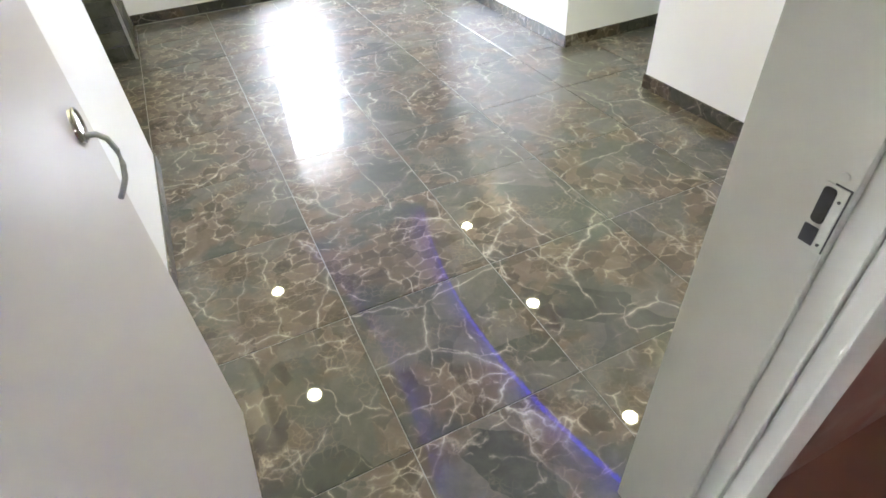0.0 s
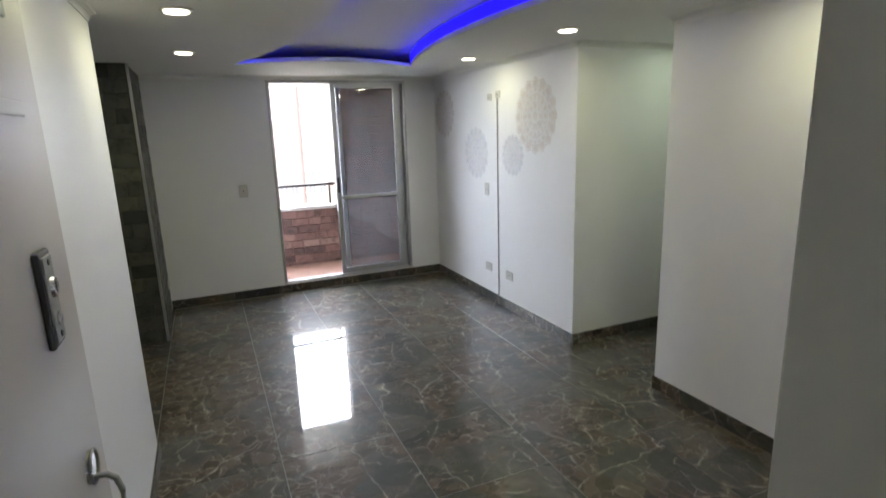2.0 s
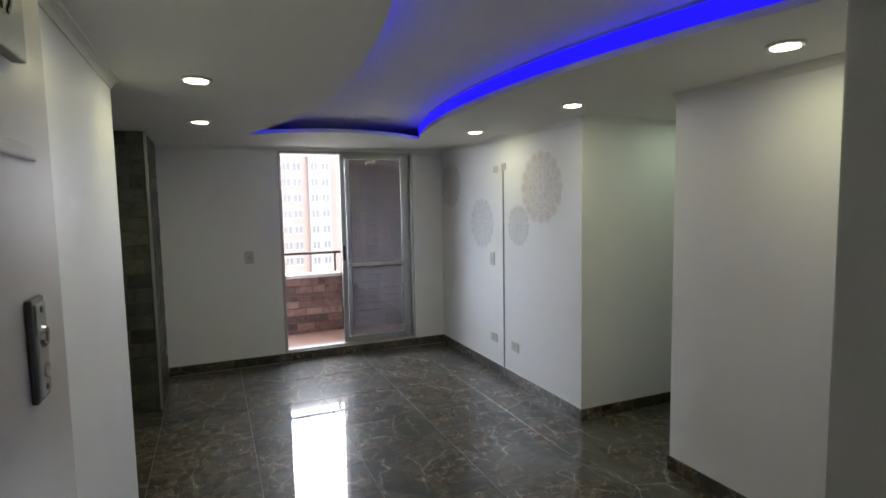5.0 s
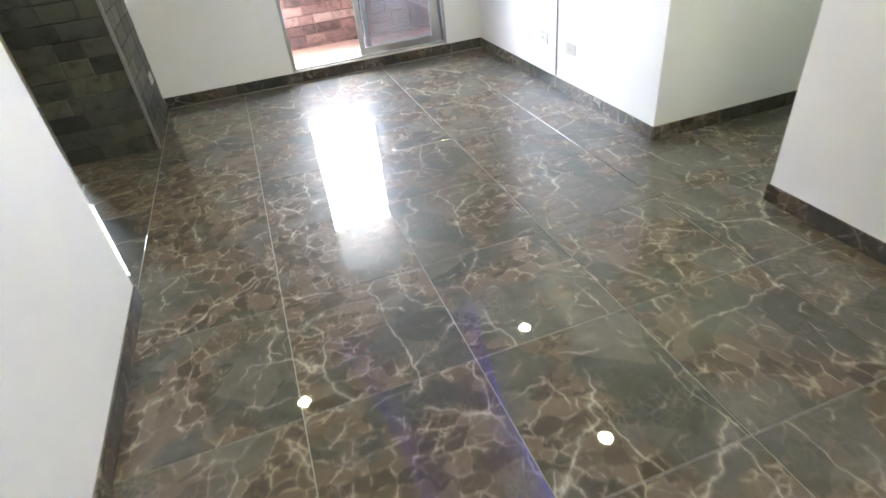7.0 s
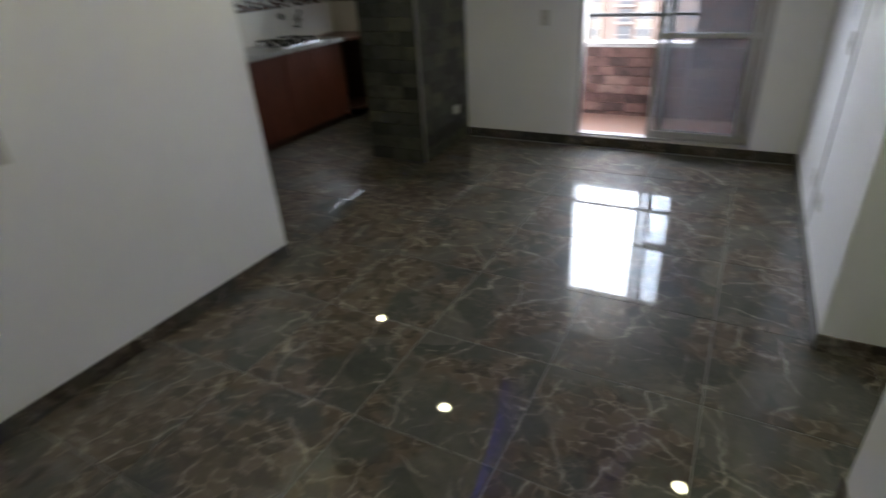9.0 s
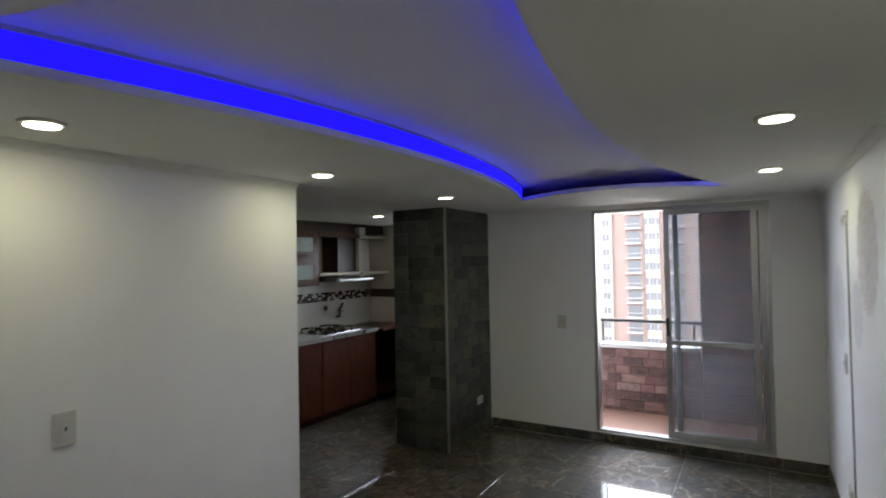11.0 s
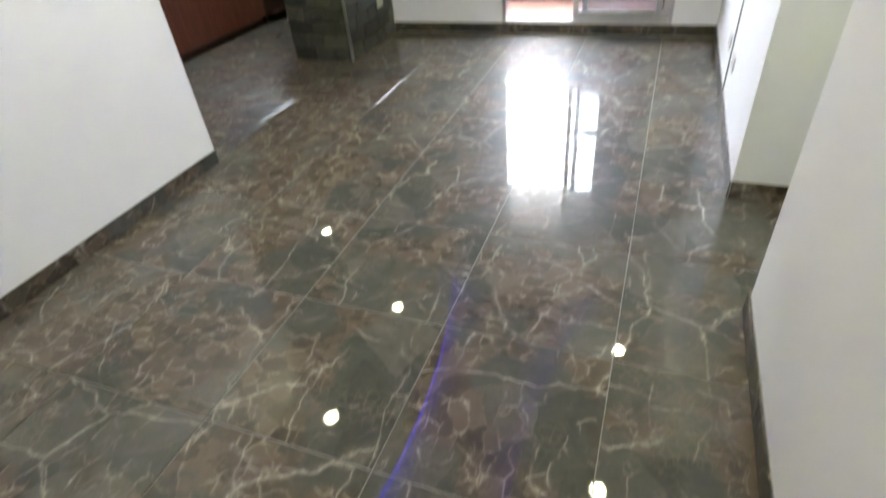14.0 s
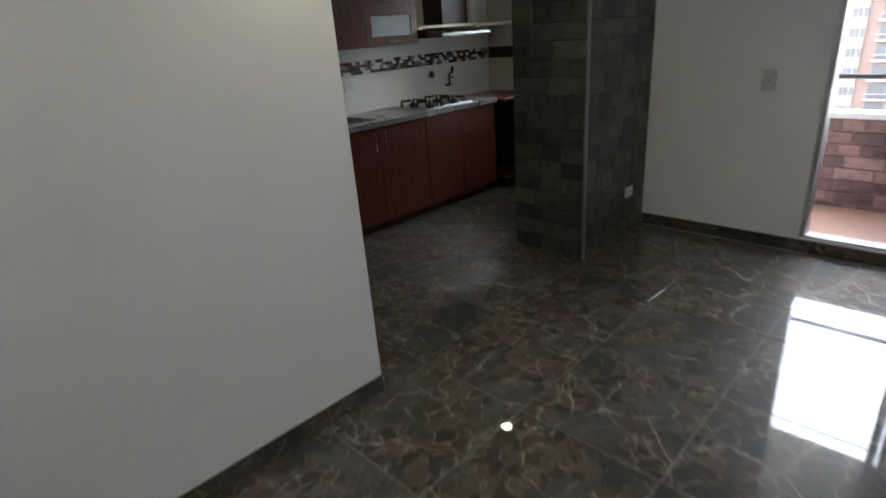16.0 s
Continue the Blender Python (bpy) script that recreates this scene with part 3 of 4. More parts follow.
rod(bm, (LX + 0.0125, 1.0030, 1.418), (LX + 0.018, 1.0030, 1.418), 0.017, 20, 0.015)
cy_ = part("cylinder", bm, M_STEEL, lk, "bright lock cylinder", True)
part("keyhole", boxes((LX + 0.0175, 1.0015, 1.410, LX + 0.0188, 1.0045, 1.426)), M_DARK, cy_)
bm = bmesh.new()
rod(bm, (LX + 0.0125, 1.0030, 1.368), (LX + 0.0165, 1.0030, 1.368), 0.011, 18)
part("snib", bm, M_STEEL, lk, "small round thumb turn", True)
for z in (1.343, 1.457):
    bm = bmesh.new()
    rod(bm, (LX + 0.0125, 1.0030, z), (LX + 0.0145, 1.0030, z), 0.005)
    part("screw", bm, M_DARK, lk)
HY, HZ = 1.062, 1.075
hd = part("handle", rod(bmesh.new(), (LX, HY, HZ), (LX + 0.007, HY, HZ), 0.030, 28, 0.027), M_STEEL, leaf, "curved steel lever handle", True)
bm = bmesh.new()
tube(bm, [(LX + 0.0075, HY + 0.029 * math.cos(k * math.pi / 14), HZ + 0.029 * math.sin(k * math.pi / 14)) for k in range(28)] + [(LX + 0.0075, HY + 0.029, HZ - 0.001)], 0.0028, 8)
part("rosette_ring", bm, M_PLATE, hd, "dull raised ring of the rosette", True)
bm = bmesh.new()
tube(bm, [(LX + 0.005, HY, HZ - 0.020), (LX + 0.022, HY + 0.008, HZ - 0.026), (LX + 0.034, HY + 0.012, HZ - 0.040), (LX + 0.040, HY + 0.014, HZ - 0.066),
          (LX + 0.039, HY + 0.012, HZ - 0.095), (LX + 0.032, HY + 0.006, HZ - 0.122), (LX + 0.020, HY, HZ - 0.142), (LX + 0.010, HY - 0.004, HZ - 0.156)], 0.0055)
part("lever", bm, M_PLATE, hd, smooth=True)
num = part("number_plate", boxes((LX, 0.785, 1.805, LX + 0.018, 1.015, 1.925), bevel=0.003), M_PLATE, leaf, "dull steel plate with the number 749")
fc = bpy.data.curves.new("digits", 'FONT')
fc.body, fc.size, fc.align_x, fc.align_y, fc.extrude = "749", 0.066, 'CENTER', 'CENTER', 0.001
tmp = bpy.data.objects.new("digits", fc)
digits = new("digits", bpy.data.meshes.new_from_object(tmp))
bpy.data.objects.remove(tmp)
digits.data.materials.append(M_DARK)
digits.parent = num
digits.matrix_basis = pose(LX + 0.0195, 0.915, 1.872, 90, 0, 90)

# ---- lamps in the ceiling ----


def downlight():
    t_ = thing("ceiling_light", "round flat white ceiling light, lit warm", "ceiling light", "round ceiling lights")
    bm = bmesh.new()
    rod(bm, (0, 0, -0.010), (0, 0, 0.0), 0.066, 32, 0.070)
    part("rim", bm, M_PLASTIC, t_, smooth=True)
    bm = bmesh.new()
    rod(bm, (0, 0, -0.014), (0, 0, -0.0095), 0.051, 32)
    part("diffuser", bm, M_LAMP, t_, "glowing warm diffuser", True)
    return t_


dl = downlight()
dl.location = (*LAMPS[0], C - 0.0005)
for lx, ly in LAMPS[1:]:
    copy_thing(dl, pose(lx, ly, C - 0.0005))

# ---- wall plates ----


def plate(name, label, m, w=0.075, h=0.118, toggles=1, outlet=False):
    t_ = thing(name, label, "switch" if not outlet else "outlet")
    part("cover", box(bmesh.new(), -w / 2, -0.009, -h / 2, w / 2, 0, h / 2, 0.003), M_PLASTIC, t_)
    if outlet:
        for dz in (-h / 4, h / 4) if h > w else (0,):
            r = part("socket", box(bmesh.new(), -w * 0.3, -0.0105, dz - h * 0.16, w * 0.3, -0.0085, dz + h * 0.16, 0.001), M_PLASTIC, t_)
            for dx in (-0.008, 0.008):
                part("slot", box(bmesh.new(), dx - 0.0018, -0.0115, dz - 0.006, dx + 0.0018, -0.0100, dz + 0.006), M_DARK, r)
    else:
        part("rocker", box(bmesh.new(), -w * 0.2, -0.013, -h * 0.22, w * 0.2, -0.0085, h * 0.22, 0.002), M_PLASTIC, t_)
        part("indicator", box(bmesh.new(), -0.004, -0.0145, -0.008, 0.004, -0.0125, 0.008, 0.0005), M_DARK, t_)
    t_.matrix_basis = m
    return t_


plate("light_switch", "white wall switch plate beside the entrance door", pose(XL + 0.0005, 1.71, 1.07, 0, 0, 90), 0.08, 0.13)
plate("light_switch", "white wall switch plate beside the balcony door", pose(0.605, YW - 0.0005, 1.09), 0.08, 0.125)
plate("light_switch", "white wall switch plate beside the cable trunking", pose(XR - 0.0005, 4.49, 1.065, 0, 0, -90), 0.075, 0.115)
plate("wall_outlet", "white double outlet low on the rosette wall", pose(XR - 0.0005, 4.47, 0.325, 0, 0, -90), 0.115, 0.075, outlet=True)
plate("wall_outlet", "white double outlet beside the cable trunking", pose(XR - 0.0005, 4.09, 0.32, 0, 0, -90), 0.115, 0.075, outlet=True)
plate("wall_outlet", "white outlet on the stone column", pose(COL_X + 0.0125, 5.385, 0.33, 0, 0, 90), 0.115, 0.075, outlet=True)
plate("tv_socket", "white television socket high on the wall", pose(XR - 0.0005, 4.27, 1.90, 0, 0, -90), 0.075, 0.06, outlet=True)
plate("tv_socket", "white cable socket high on the wall", pose(XR - 0.0005, 4.42, 1.885, 0, 0, -90), 0.075, 0.06, outlet=True)
part("cable", boxes((XR - 0.008, 4.276, 0.09, XR, 4.288, 1.87), bevel=0.001), M_GROUT,
     thing("cable_trunking", "thin grey cable running down the wall", "cable"))


# ---- stencilled rosettes ----
def rosette(y, z, r, petals, mat, label):
    """A flat lace-like rosette: rings, petals and a scalloped edge."""
    t_ = thing("wall_rosette", label, "wall decoration", "stencilled wall rosettes")

    def patch(bm, cx, cy, rx, ry, ang, lift, seg=14):
        vs = []
        for k in range(seg):
            a_ = 2 * math.pi * k / seg
            u, v = rx * math.cos(a_), ry * math.sin(a_)
            vs.append(bm.verts.new((XR - 0.0015 - lift, y + cx + u * math.cos(ang) - v * math.sin(ang), z + cy + u * math.sin(ang) + v * math.cos(ang))))
        bm.faces.new(vs)

    bm = bmesh.new()
    for rad, cnt, rx, ry, li in ((0.88, petals, 0.085, 0.12, 0.0), (0.71, petals + 4, 0.045, 0.075, 0.0003), (0.50, petals, 0.07, 0.06, 0.0006), (0.27, petals // 2, 0.07, 0.08, 0.0009)):
        for k in range(cnt):
            a_ = 2 * math.pi * (k + 0.5 * (cnt % 2)) / cnt
            patch(bm, rad * r * math.cos(a_), rad * r * math.sin(a_), rx * r, ry * r, a_, li + 0.00002 * k)
    patch(bm, 0, 0, 0.12 * r, 0.12 * r, 0, 0.0012)
    tagged(part("stencil", bm, mat, t_), kind="stuff")
    bm = bmesh.new()
    bm.faces.new([bm.verts.new((XR - 0.0008, y + r * (0.95 + 0.05 * math.cos(a_ * petals)) * math.cos(a_), z + r * (0.95 + 0.05 * math.cos(a_ * petals)) * math.sin(a_))) for a_ in [2 * math.pi * k / 128 for k in range(128)]])
    part("wash", bm, M_MANDALA_BASE, t_)
    bm = bmesh.new()
    for rr in (0.985, 0.80, 0.585, 0.37):
        k = 64
        for i in range(k):
            a0, a1 = 2 * math.pi * i / k, 2 * math.pi * (i + 1) / k
            w = 0.018
            f0 = 1 + (0.05 * math.cos(a0 * petals) if rr > 0.9 else 0)
            f1 = 1 + (0.05 * math.cos(a1 * petals) if rr > 0.9 else 0)
            bm.faces.new([bm.verts.new((XR - 0.0028, y + r * q * math.cos(a_), z + r * q * math.sin(a_))) for q, a_ in (((rr - w) * f0, a0), ((rr + w) * f0, a0), ((rr + w) * f1, a1), ((rr - w) * f1, a1))])
    tagged(part("ring", bm, mat, t_), kind="stuff")
    return t_


rosette(3.69, 1.70, 0.28, 16, M_MANDALA_WARM, "large taupe lace rosette stencilled on white wall")
rosette(4.70, 1.39, 0.235, 16, M_MANDALA, "grey lace rosette stencilled on white wall")
rosette(4.03, 1.39, 0.17, 16, M_MANDALA, "small faint grey rosette stencilled on white wall")
rosette(5.42, 1.78, 0.24, 16, M_MANDALA_WARM, "faint taupe rosette near the wall corner")

# ---- kitchen ----
FXC = -1.78                                 # front of the base cabinets


def base_unit(y0, y1, label):
    t_ = thing("base_cabinet", label, "kitchen cabinet", "kitchen base cabinets")
    part("body", boxes((KX + 0.02, y0 + 0.002, 0.08, FXC - 0.02, y1 - 0.002, 0.862)), M_WOOD, t_)
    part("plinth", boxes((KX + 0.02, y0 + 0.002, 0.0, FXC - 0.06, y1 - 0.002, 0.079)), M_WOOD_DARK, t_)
    ym = (y0 + y1) / 2
    for s0, s1, hy in ((y0 + 0.003, ym - 0.0015, ym - 0.05), (ym + 0.0015, y1 - 0.003, ym + 0.05)):
        d = part("door", boxes((FXC - 0.019, s0, 0.085, FXC, s1, 0.855), bevel=0.002), M_WOOD, t_)
        bm = bmesh.new()
        tube(bm, [(FXC, hy, 0.82), (FXC + 0.025, hy, 0.82), (FXC + 0.028, hy, 0.815), (FXC + 0.028, hy, 0.665), (FXC + 0.025, hy, 0.66), (FXC, hy, 0.66)], 0.005, 8)
        part("handle", bm, M_STEEL, d, "steel bar handle", True)
    return t_


for y0, y1 in ((3.0, 3.9), (3.9, 4.95), (4.95, 5.86)):
    base_unit(y0, y1, "red-brown wooden base cabinet under the steel worktop")
top = thing("worktop", "stainless steel kitchen worktop with raised edge", "worktop")
part("slab", boxes((KX + 0.002, 3.0, 0.864, FXC + 0.03, 4.02, 0.905), (KX + 0.002, 4.02, 0.864, KX + 0.1, 4.5, 0.905), (FXC - 0.08, 4.02, 0.864, FXC + 0.03, 4.5, 0.905),
                   (KX + 0.002, 4.5, 0.864, FXC + 0.03, 5.89, 0.905)), M_COUNTER, top)
part("basin", boxes((KX + 0.1, 4.02, 0.74, FXC - 0.08, 4.5, 0.75), (KX + 0.1, 4.02, 0.75, KX + 0.108, 4.5, 0.903), (FXC - 0.088, 4.02, 0.75, FXC - 0.08, 4.5, 0.903),
                    (KX + 0.108, 4.02, 0.75, FXC - 0.088, 4.028, 0.903), (KX + 0.108, 4.492, 0.75, FXC - 0.088, 4.5, 0.903)), M_STEEL, top, "sunken steel sink basin")
hob = thing("gas_hob", "black four-burner gas hob set in the worktop", "hob")
part("plate", boxes((KX + 0.08, 5.02, 0.906, FXC - 0.05, 5.62, 0.914), bevel=0.003), M_STEEL, hob)
for by in (5.17, 5.47):
    for bx in (KX + 0.2, FXC - 0.16):
        bm = bmesh.new()
        rod(bm, (bx, by, 0.914), (bx, by, 0.932), 0.045, 18, 0.036)
        bn = part("burner", bm, M_IRON, hob, smooth=True)
        bm = bmesh.new()
        for k in range(4):
            a_ = k * math.pi / 2 + 0.78
            c_, s_ = math.cos(a_), math.sin(a_)
            tube(bm, [(bx + 0.11 * c_, by + 0.11 * s_, 0.914), (bx + 0.11 * c_, by + 0.11 * s_, 0.953), (bx + 0.02 * c_, by + 0.02 * s_, 0.959)], 0.012, 6)
        part("grate", bm, M_IRON, bn)
for i in range(4):
    bm = bmesh.new()
    rod(bm, (FXC - 0.075, 5.1 + 0.14 * i, 0.914), (FXC - 0.075, 5.1 + 0.14 * i, 0.938), 0.016, 14)
    part("knob", bm, M_DARK, hob, smooth=True)
tap = thing("gas_tap", "steel pipe tap on the kitchen wall", "tap")
bm = bmesh.new()
tube(bm, [(KX + 0.002, 5.82, 1.02), (KX + 0.05, 5.82, 1.02), (KX + 0.05, 5.82, 1.12), (KX + 0.05, 5.87, 1.15), (KX + 0.05, 5.87, 1.19)], 0.014)
part("pipe", bm, M_IRON, tap, smooth=True)
part("lever", boxes((KX + 0.035, 5.78, 1.085, KX + 0.075, 5.86, 1.10), bevel=0.004), M_STEEL, tap)
bm = bmesh.new()
rod(bm, (KX + 0.0005, 5.62, 1.14), (KX + 0.012, 5.62, 1.14), 0.032, 20)
part("cap", bm, M_DARK, thing("wall_vent", "round dark vent cap on the splashback", "vent"), smooth=True)
plate("wall_outlet", "white outlet on the kitchen splashback", pose(KX + 0.0025, 4.62, 1.13, 0, 0, 90), 0.12, 0.075, outlet=True)

side = thing("oven_cabinet", "dark open cabinet for an oven with wooden top", "kitchen cabinet")
OX = FXC + 0.10
part("top", boxes((KX + 0.02, 5.895, 0.86, OX, 6.49, 0.89), bevel=0.002), M_WOOD, side)
part("back", boxes((KX + 0.02, 5.895, 0.0, KX + 0.04, 6.49, 0.859)), M_WOOD_DARK, side)
part("side_panel", boxes((KX + 0.041, 6.465, 0.0, OX, 6.49, 0.859)), M_WOOD_DARK, side)
part("side_panel", boxes((KX + 0.041, 5.895, 0.0, FXC - 0.03, 5.915, 0.859)), M_WOOD_DARK, side)
part("shelf", boxes((KX + 0.041, 5.916, 0.10, OX - 0.02, 6.464, 0.12)), M_WOOD_DARK, side)

UX = -2.05
UZ0, UZ1 = 1.44, 2.06


def wall_unit(y0, y1, glass):
    t_ = thing("wall_cabinet", "red-brown wall cabinet with frosted glass flap doors" if glass else "red-brown wooden wall cabinet", "kitchen cabinet", "kitchen wall cabinets")
    part("body", boxes((KX + 0.002, y0 + 0.002, UZ0, UX - 0.02, y1 - 0.002, UZ1)), M_WOOD, t_)
    zm = (UZ0 + UZ1) / 2
    for z0, z1 in ((UZ0 + 0.003, zm - 0.002), (zm + 0.002, UZ1 - 0.003)) if glass else ((UZ0 + 0.003, UZ1 - 0.003),):
        w = 0.075
        if glass:
            d = part("door", boxes((UX - 0.019, y0 + 0.004, z0, UX, y0 + w, z1), (UX - 0.019, y1 - w, z0, UX, y1 - 0.004, z1), (UX - 0.019, y0 + w, z0, UX, y1 - w, z0 + w), (UX - 0.019, y0 + w, z1 - w, UX, y1 - w, z1)), M_WOOD, t_)
            part("pane", boxes((UX - 0.015, y0 + w, z0 + w, UX - 0.008, y1 - w, z1 - w)), M_FROST, d, "frosted glass pane")
        else:
            d = part("door", boxes((UX - 0.019, y0 + 0.004, z0, UX, y1 - 0.004, z1), bevel=0.002), M_WOOD, t_)
        bm = bmesh.new()
        ym = (y0 + y1) / 2
        tube(bm, [(UX, ym - 0.07, z0 + 0.03), (UX + 0.025, ym - 0.07, z0 + 0.03), (UX + 0.025, ym + 0.07, z0 + 0.03), (UX, ym + 0.07, z0 + 0.03)], 0.005, 8)
        part("handle", bm, M_STEEL, d, "steel bar handle", True)


wall_unit(3.9, 4.62, False)
wall_unit(4.62, 5.20, True)
sh = thing("open_shelf_unit", "open wooden shelf box above the cooker hood", "shelf")
part("shelf", boxes((KX + 0.002, 5.204, 1.555, UX + 0.01, 5.93, 1.58)), M_CARCASS, sh)
part("top", boxes((KX + 0.002, 5.204, 2.0, UX, 5.93, UZ1)), M_WOOD, sh)
part("side_panel", boxes((KX + 0.002, 5.905, 1.581, UX, 5.93, 1.999)), M_CARCASS, sh)
part("back", boxes((KX + 0.002, 5.204, 1.581, KX + 0.012, 5.55, 1.999)), M_CARCASS, sh)
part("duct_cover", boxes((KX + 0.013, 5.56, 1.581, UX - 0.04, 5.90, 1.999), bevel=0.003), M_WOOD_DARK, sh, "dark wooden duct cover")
sh = thing("corner_shelf", "open corner shelf with a pale board", "shelf")
part("shelf", boxes((KX + 0.002, 5.934, 1.545, UX + 0.03, 6.49, 1.575)), M_CARCASS, sh)
part("top", boxes((KX + 0.002, 5.934, 2.0, UX, 6.49, 2.03)), M_CARCASS, sh)
hood = thing("cooker_hood", "slim steel cooker hood under the shelf", "cooker hood")
bm = boxes((KX + 0.003, 5.25, 1.485, UX + 0.24, 5.88, 1.535))
for v in bm.verts:
    if v.co.x > UX and v.co.z > 1.5:
        v.co.x -= 0.10
part("canopy", bm, M_STEEL, hood)
part("front_strip", boxes((UX + 0.2405, 5.25, 1.487, UX + 0.246, 5.88, 1.508), bevel=0.001), M_PLATE, hood, "dull steel front lip")
part("filter", boxes((KX + 0.05, 5.29, 1.476, UX + 0.20, 5.84, 1.486)), M_DARK, hood)

# dark filler block: its colour is the shade in the gap above the cabinets
gap_shade = thing("cabinet_soffit", "dark filler standing in for the shaded gap above wall cabinets", "panel")
part("panel", boxes((KX + 0.002, 3.9, UZ1 + 0.002, UX - 0.05, 6.49, C - 0.002)), M_WOOD_DARK, gap_shade)
jb = thing("junction_box", "small white plastic box above the corner shelf", "box")
part("case", boxes((UX - 0.049, 5.90, 2.035, UX + 0.02, 6.02, 2.13), bevel=0.006), M_PLASTIC, jb)
structure("mosaic_band_end", boxes((KX + 0.008, KY - 0.004, 1.225, -1.56, KY, 1.335)), M_WOOD_DARK, "dark mosaic strip along the kitchen end wall", "mosaic")

# mosaic band
band = tagged(new("mosaic_band", mesh_of("mosaic_band", boxes((KX, 3.0, 1.225, KX + 0.002, KY, 1.335)), M_GROUT)), "strip of small dark and pale mosaic tiles", "mosaic", kind="structure")
rnd = random.Random(4)
M_MOS = [plain("mosaic_dark", (0.03, 0.022, 0.02), 0.15), plain("mosaic_brown", (0.13, 0.07, 0.05), 0.15), plain("mosaic_pale", (0.62, 0.60, 0.58), 0.1), plain("mosaic_grey", (0.2, 0.19, 0.19), 0.12)]
mos = [mesh_of("mosaic_tile", boxes((0.0021, -0.021, -0.0125, 0.007, 0.021, 0.0125)), m) for m in M_MOS]
for r_ in range(4):
    for k in range(54):
        yy = 4.15 + k * 0.0435 + (r_ % 2) * 0.02
        if yy < KY - 0.03:
            o = new("mosaic_tile", rnd.choice([mos[0], mos[0], mos[1], mos[2], mos[2], mos[3]]))
            o.parent, o.location = band, (KX, yy, 1.2405 + r_ * 0.0265)

# ---- column clad with stone pieces ----
col = structure("stone_column", boxes((-0.718, COL_Y + 0.012, 0, COL_X - 0.012, YW + 0.0, TOP)), M_GROUT_DARK, "column clad in dark grey-green stone pieces", "column")
part("corner_trim", boxes((COL_X - 0.008, COL_Y - 0.004, 0.0, COL_X + 0.012, COL_Y + 0.012, C - 0.001), bevel=0.002), M_ALU, col, "pale metal corner strip")


def stone_mesh(name, w, h, d, seed, mat):
    r_ = random.Random(seed)
    bm = box(bmesh.new(), -w / 2, -d, -h / 2, w / 2, 0, h / 2)
    bmesh.ops.bevel(bm, geom=[e for e in bm.edges if all(v.co.y < -d / 2 for v in e.verts)], offset=0.004, segments=1, affect='EDGES')
    for v in bm.verts:
        if v.co.y < -d * 0.4:
            v.co.y += r_.uniform(-0.003, 0.002)
    return mesh_of(name, bm, mat)


def clad(parent, name, mat, origin, u, length, z0, z1, rot, ph, lens, depth, gap, seed):
    """Courses of pieces over a face: origin is its lower corner, u the way along it."""
    r_ = random.Random(seed)
    shapes = {l: [stone_mesh(name, l - gap, ph - gap, depth, seed * 7 + i, mat) for i in range(2)] for l in lens}
    z, row = z0, 0
    count = max(1, round((z1 - z0) / ph))
    step = (z1 - z0) / count
    for row in range(count):
        x = 0.0
        z = z0 + (row + 0.5) * step
        while x < length - 0.01:
            l = r_.choice(lens)
            w = min(l, length - x)
            if length - x - w < 0.05:
                w = length - x
            o = new(name, r_.choice(shapes[l]))
            o.parent = parent
            o.location = (origin[0] + u[0] * (x + w / 2), origin[1] + u[1] * (x + w / 2), z)
            o.rotation_euler = (0, 0, radians(rot))
            o.scale = ((w - gap) / (l - gap), r_.uniform(0.85, 1.1), 1)
            x += w


clad(col, "stone", M_STONE, (-0.718, COL_Y + 0.0125), (1, 0), 0.553, 0.0, C, 0, 0.108, (0.16, 0.22, 0.28), 0.008, 0.0018, 11)
clad(col, "stone", M_STONE, (COL_X - 0.0125, COL_Y + 0.014), (0, 1), YW - COL_Y - 0.014, 0.0, C, 90, 0.108, (0.16, 0.22, 0.28), 0.008, 0.0018, 12)
clad(parapet, "brick", M_BRICK, (0.3, BY1 + 0.0125), (1, 0), PX - 0.3, 0.0, 0.72, 0, 0.09, (0.14, 0.20, 0.25), 0.014, 0.008, 13)
clad(pier, "brick", M_BRICK, (PX + 0.012, BY1 + 0.0125), (1, 0), 0.86, 0.0, 2.32, 0, 0.09, (0.14, 0.20, 0.25), 0.014, 0.008, 14)

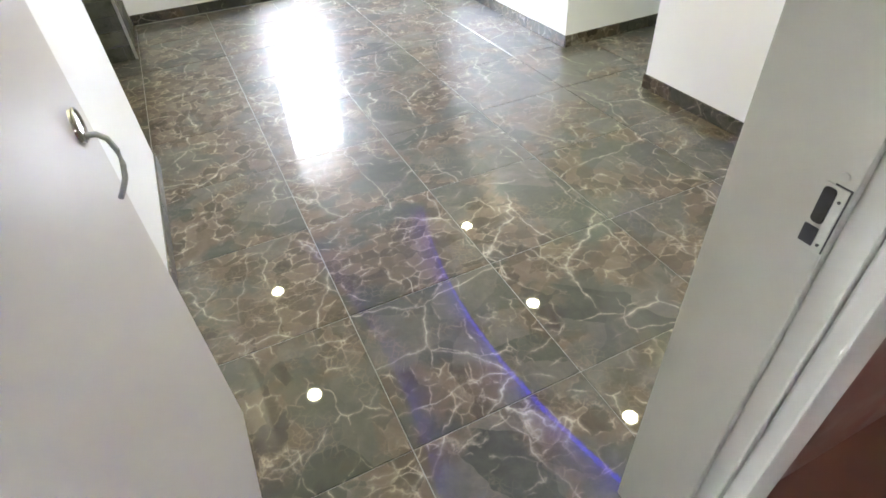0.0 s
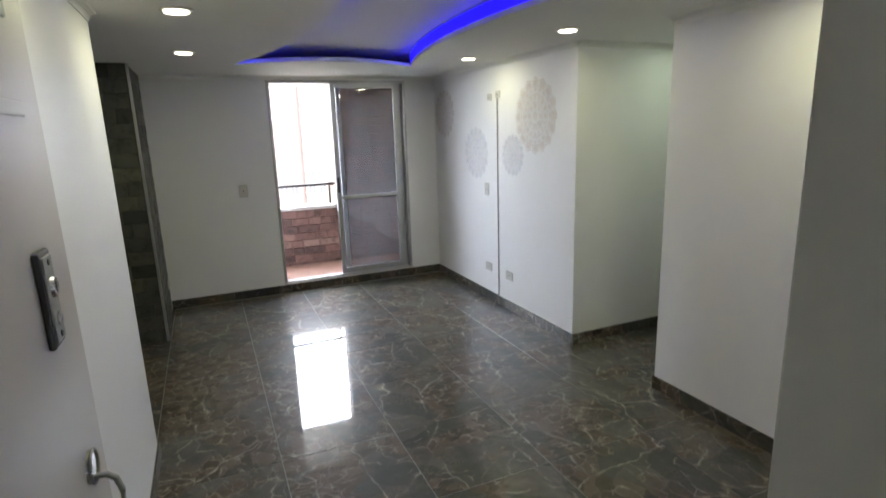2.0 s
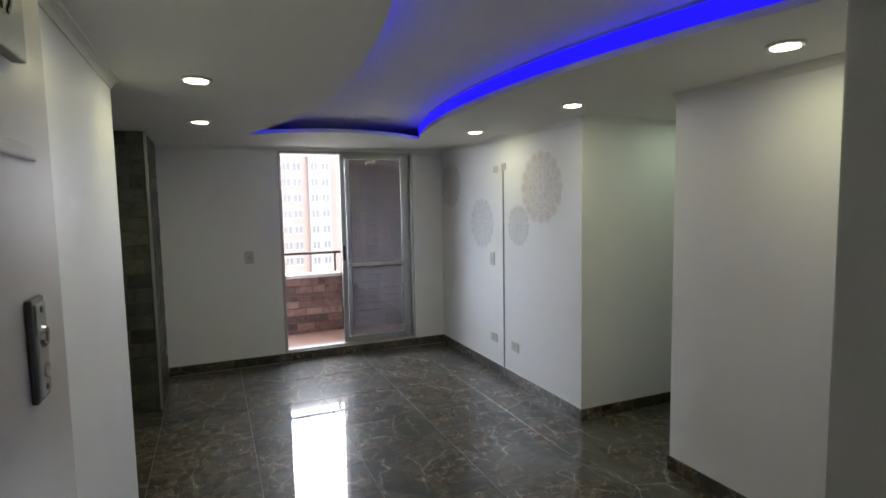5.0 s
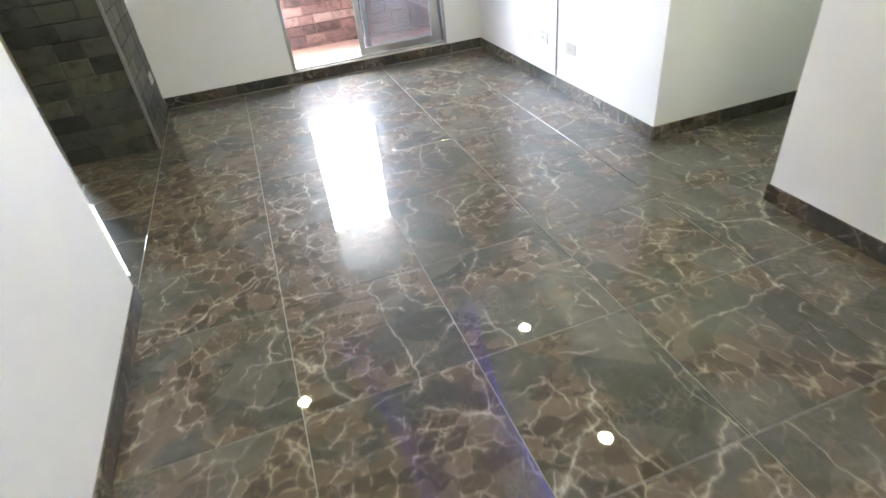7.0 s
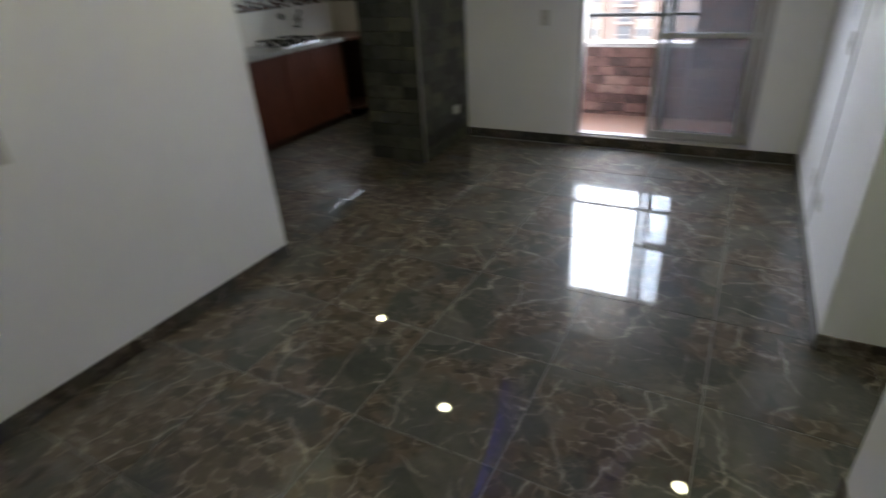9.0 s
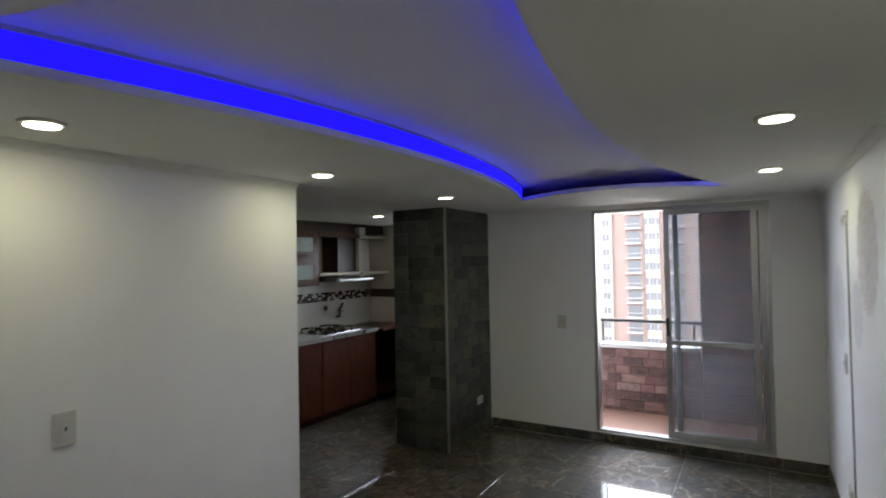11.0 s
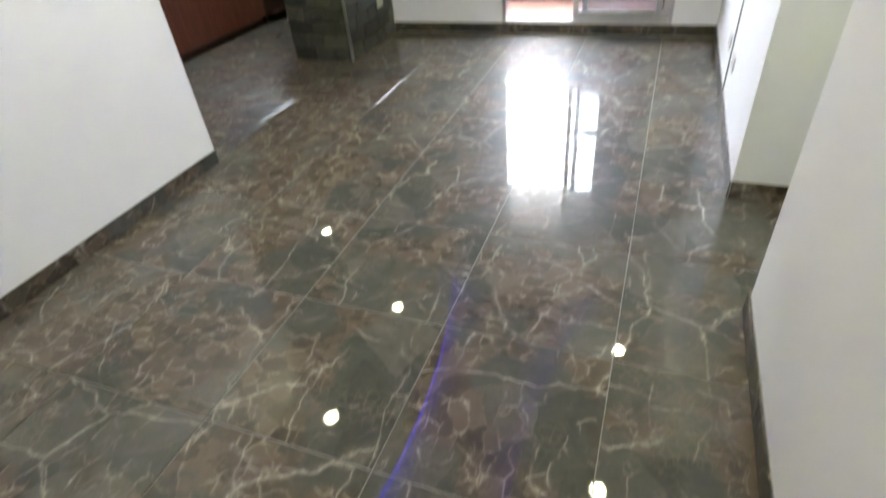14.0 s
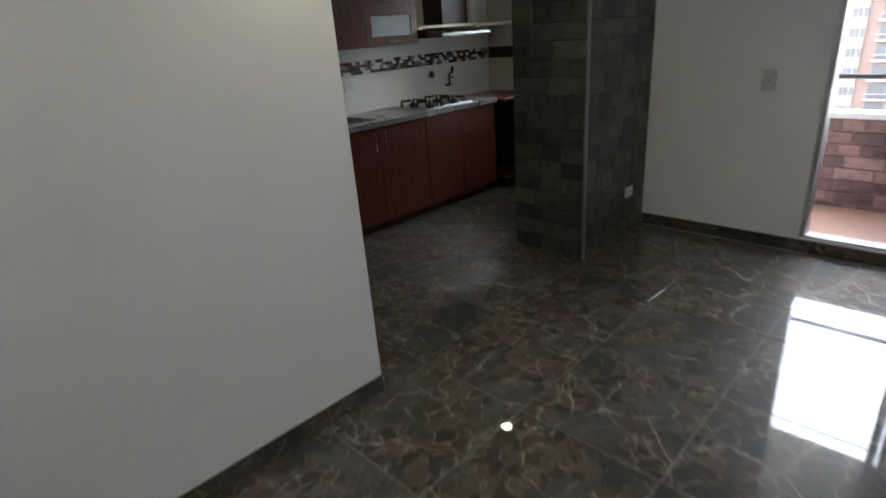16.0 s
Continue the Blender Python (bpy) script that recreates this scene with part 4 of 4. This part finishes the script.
# ---- floor tiles and skirting ----
floor = structure("floor", boxes((-2.5, 0.31, -0.1, 5.0, 6.7, -0.0022)), M_GROUT, "floor of polished dark marble-look porcelain tiles", "floor")
TS, GX, GY = 0.604, 0.470, 2.025
bm = box(bmesh.new(), -TS / 2 + 0.0017, -TS / 2 + 0.0017, -0.010, TS / 2 - 0.0017, TS / 2 - 0.0017, 0.0)
bmesh.ops.bevel(bm, geom=[e for e in bm.edges if all(v.co.z > -0.001 for v in e.verts)], offset=0.0012, segments=1, affect='EDGES')
tile_me = mesh_of("tile", bm, M_MARBLE)
rnd = random.Random(2)
for i in range(-5, 8):
    for j in range(-3, 8):
        cx, cy = GX + (i + 0.5) * TS, GY + (j + 0.5) * TS
        room = -0.5 < cx < 3.0 and 0.6 < cy < 5.8
        kit = -2.5 < cx < -0.3 and 2.4 < cy < 6.6
        corr = 2.9 < cx < 4.7 and 2.0 < cy < 3.4
        if room or kit or corr:
            o = new("tile", tile_me)
            o.parent = floor
            o.location = (cx, cy, rnd.uniform(-0.0004, 0.0004))
            o.rotation_euler = (0, 0, rnd.choice((0, math.pi / 2, math.pi, -math.pi / 2)))


edge_y = GY - 2 * TS
bm = box(bmesh.new(), -TS / 2 + 0.0015, 0.311, -0.010, TS / 2 - 0.0015, edge_y - 0.0015, 0.0)
edge_me = mesh_of("tile", bm, M_MARBLE)
for i in range(-1, 5):
    o = new("tile", edge_me)
    o.parent, o.location = floor, (GX + (i + 0.5) * TS, 0, 0)


def skirting(name, x0, y0, x1, y1, rot):
    """Skirting tiles along a wall from one point to the other."""
    d = Vector((x1 - x0, y1 - y0))
    n = max(1, math.ceil(d.length / 0.6))
    w = d.length / n
    p_ = structure(name, boxes((-d.length / 2, -0.004, 0.0005, d.length / 2, 0.0, 0.083)), M_GROUT, "dark marble skirting tiles with pale joints", "skirting")
    p_.matrix_basis = pose((x0 + x1) / 2, (y0 + y1) / 2, 0, 0, 0, rot)
    bm = box(bmesh.new(), -w / 2 + 0.001, -0.010, 0.0005, w / 2 - 0.001, -0.0035, 0.085, 0.0015, 1)
    me = mesh_of("skirting_tile", bm, M_SKIRT)
    for k in range(n):
        o = new("skirting_tile", me)
        o.parent = p_
        o.location = (-d.length / 2 + (k + 0.5) * w, 0, 0)


skirting("baseboard_left", XL, YE, XL, LW_END, 90)
skirting("baseboard_left_end", XL - 0.12, LW_END, XL + 0.01, LW_END, 180)
skirting("baseboard_right", XR, COR1 - 0.01, XR, YW, -90)
skirting("baseboard_corridor", XR, COR1, 4.9, COR1, 0)
skirting("baseboard_partition", XP, YE, XP, COR0 + 0.01, -90)
skirting("baseboard_partition_end", XP, COR0, 4.9, COR0, 180)
skirting("baseboard_window", COL_X, YW, XR, YW, 0)
skirting("baseboard_entrance", 1.0, YE, XP, YE, 180)
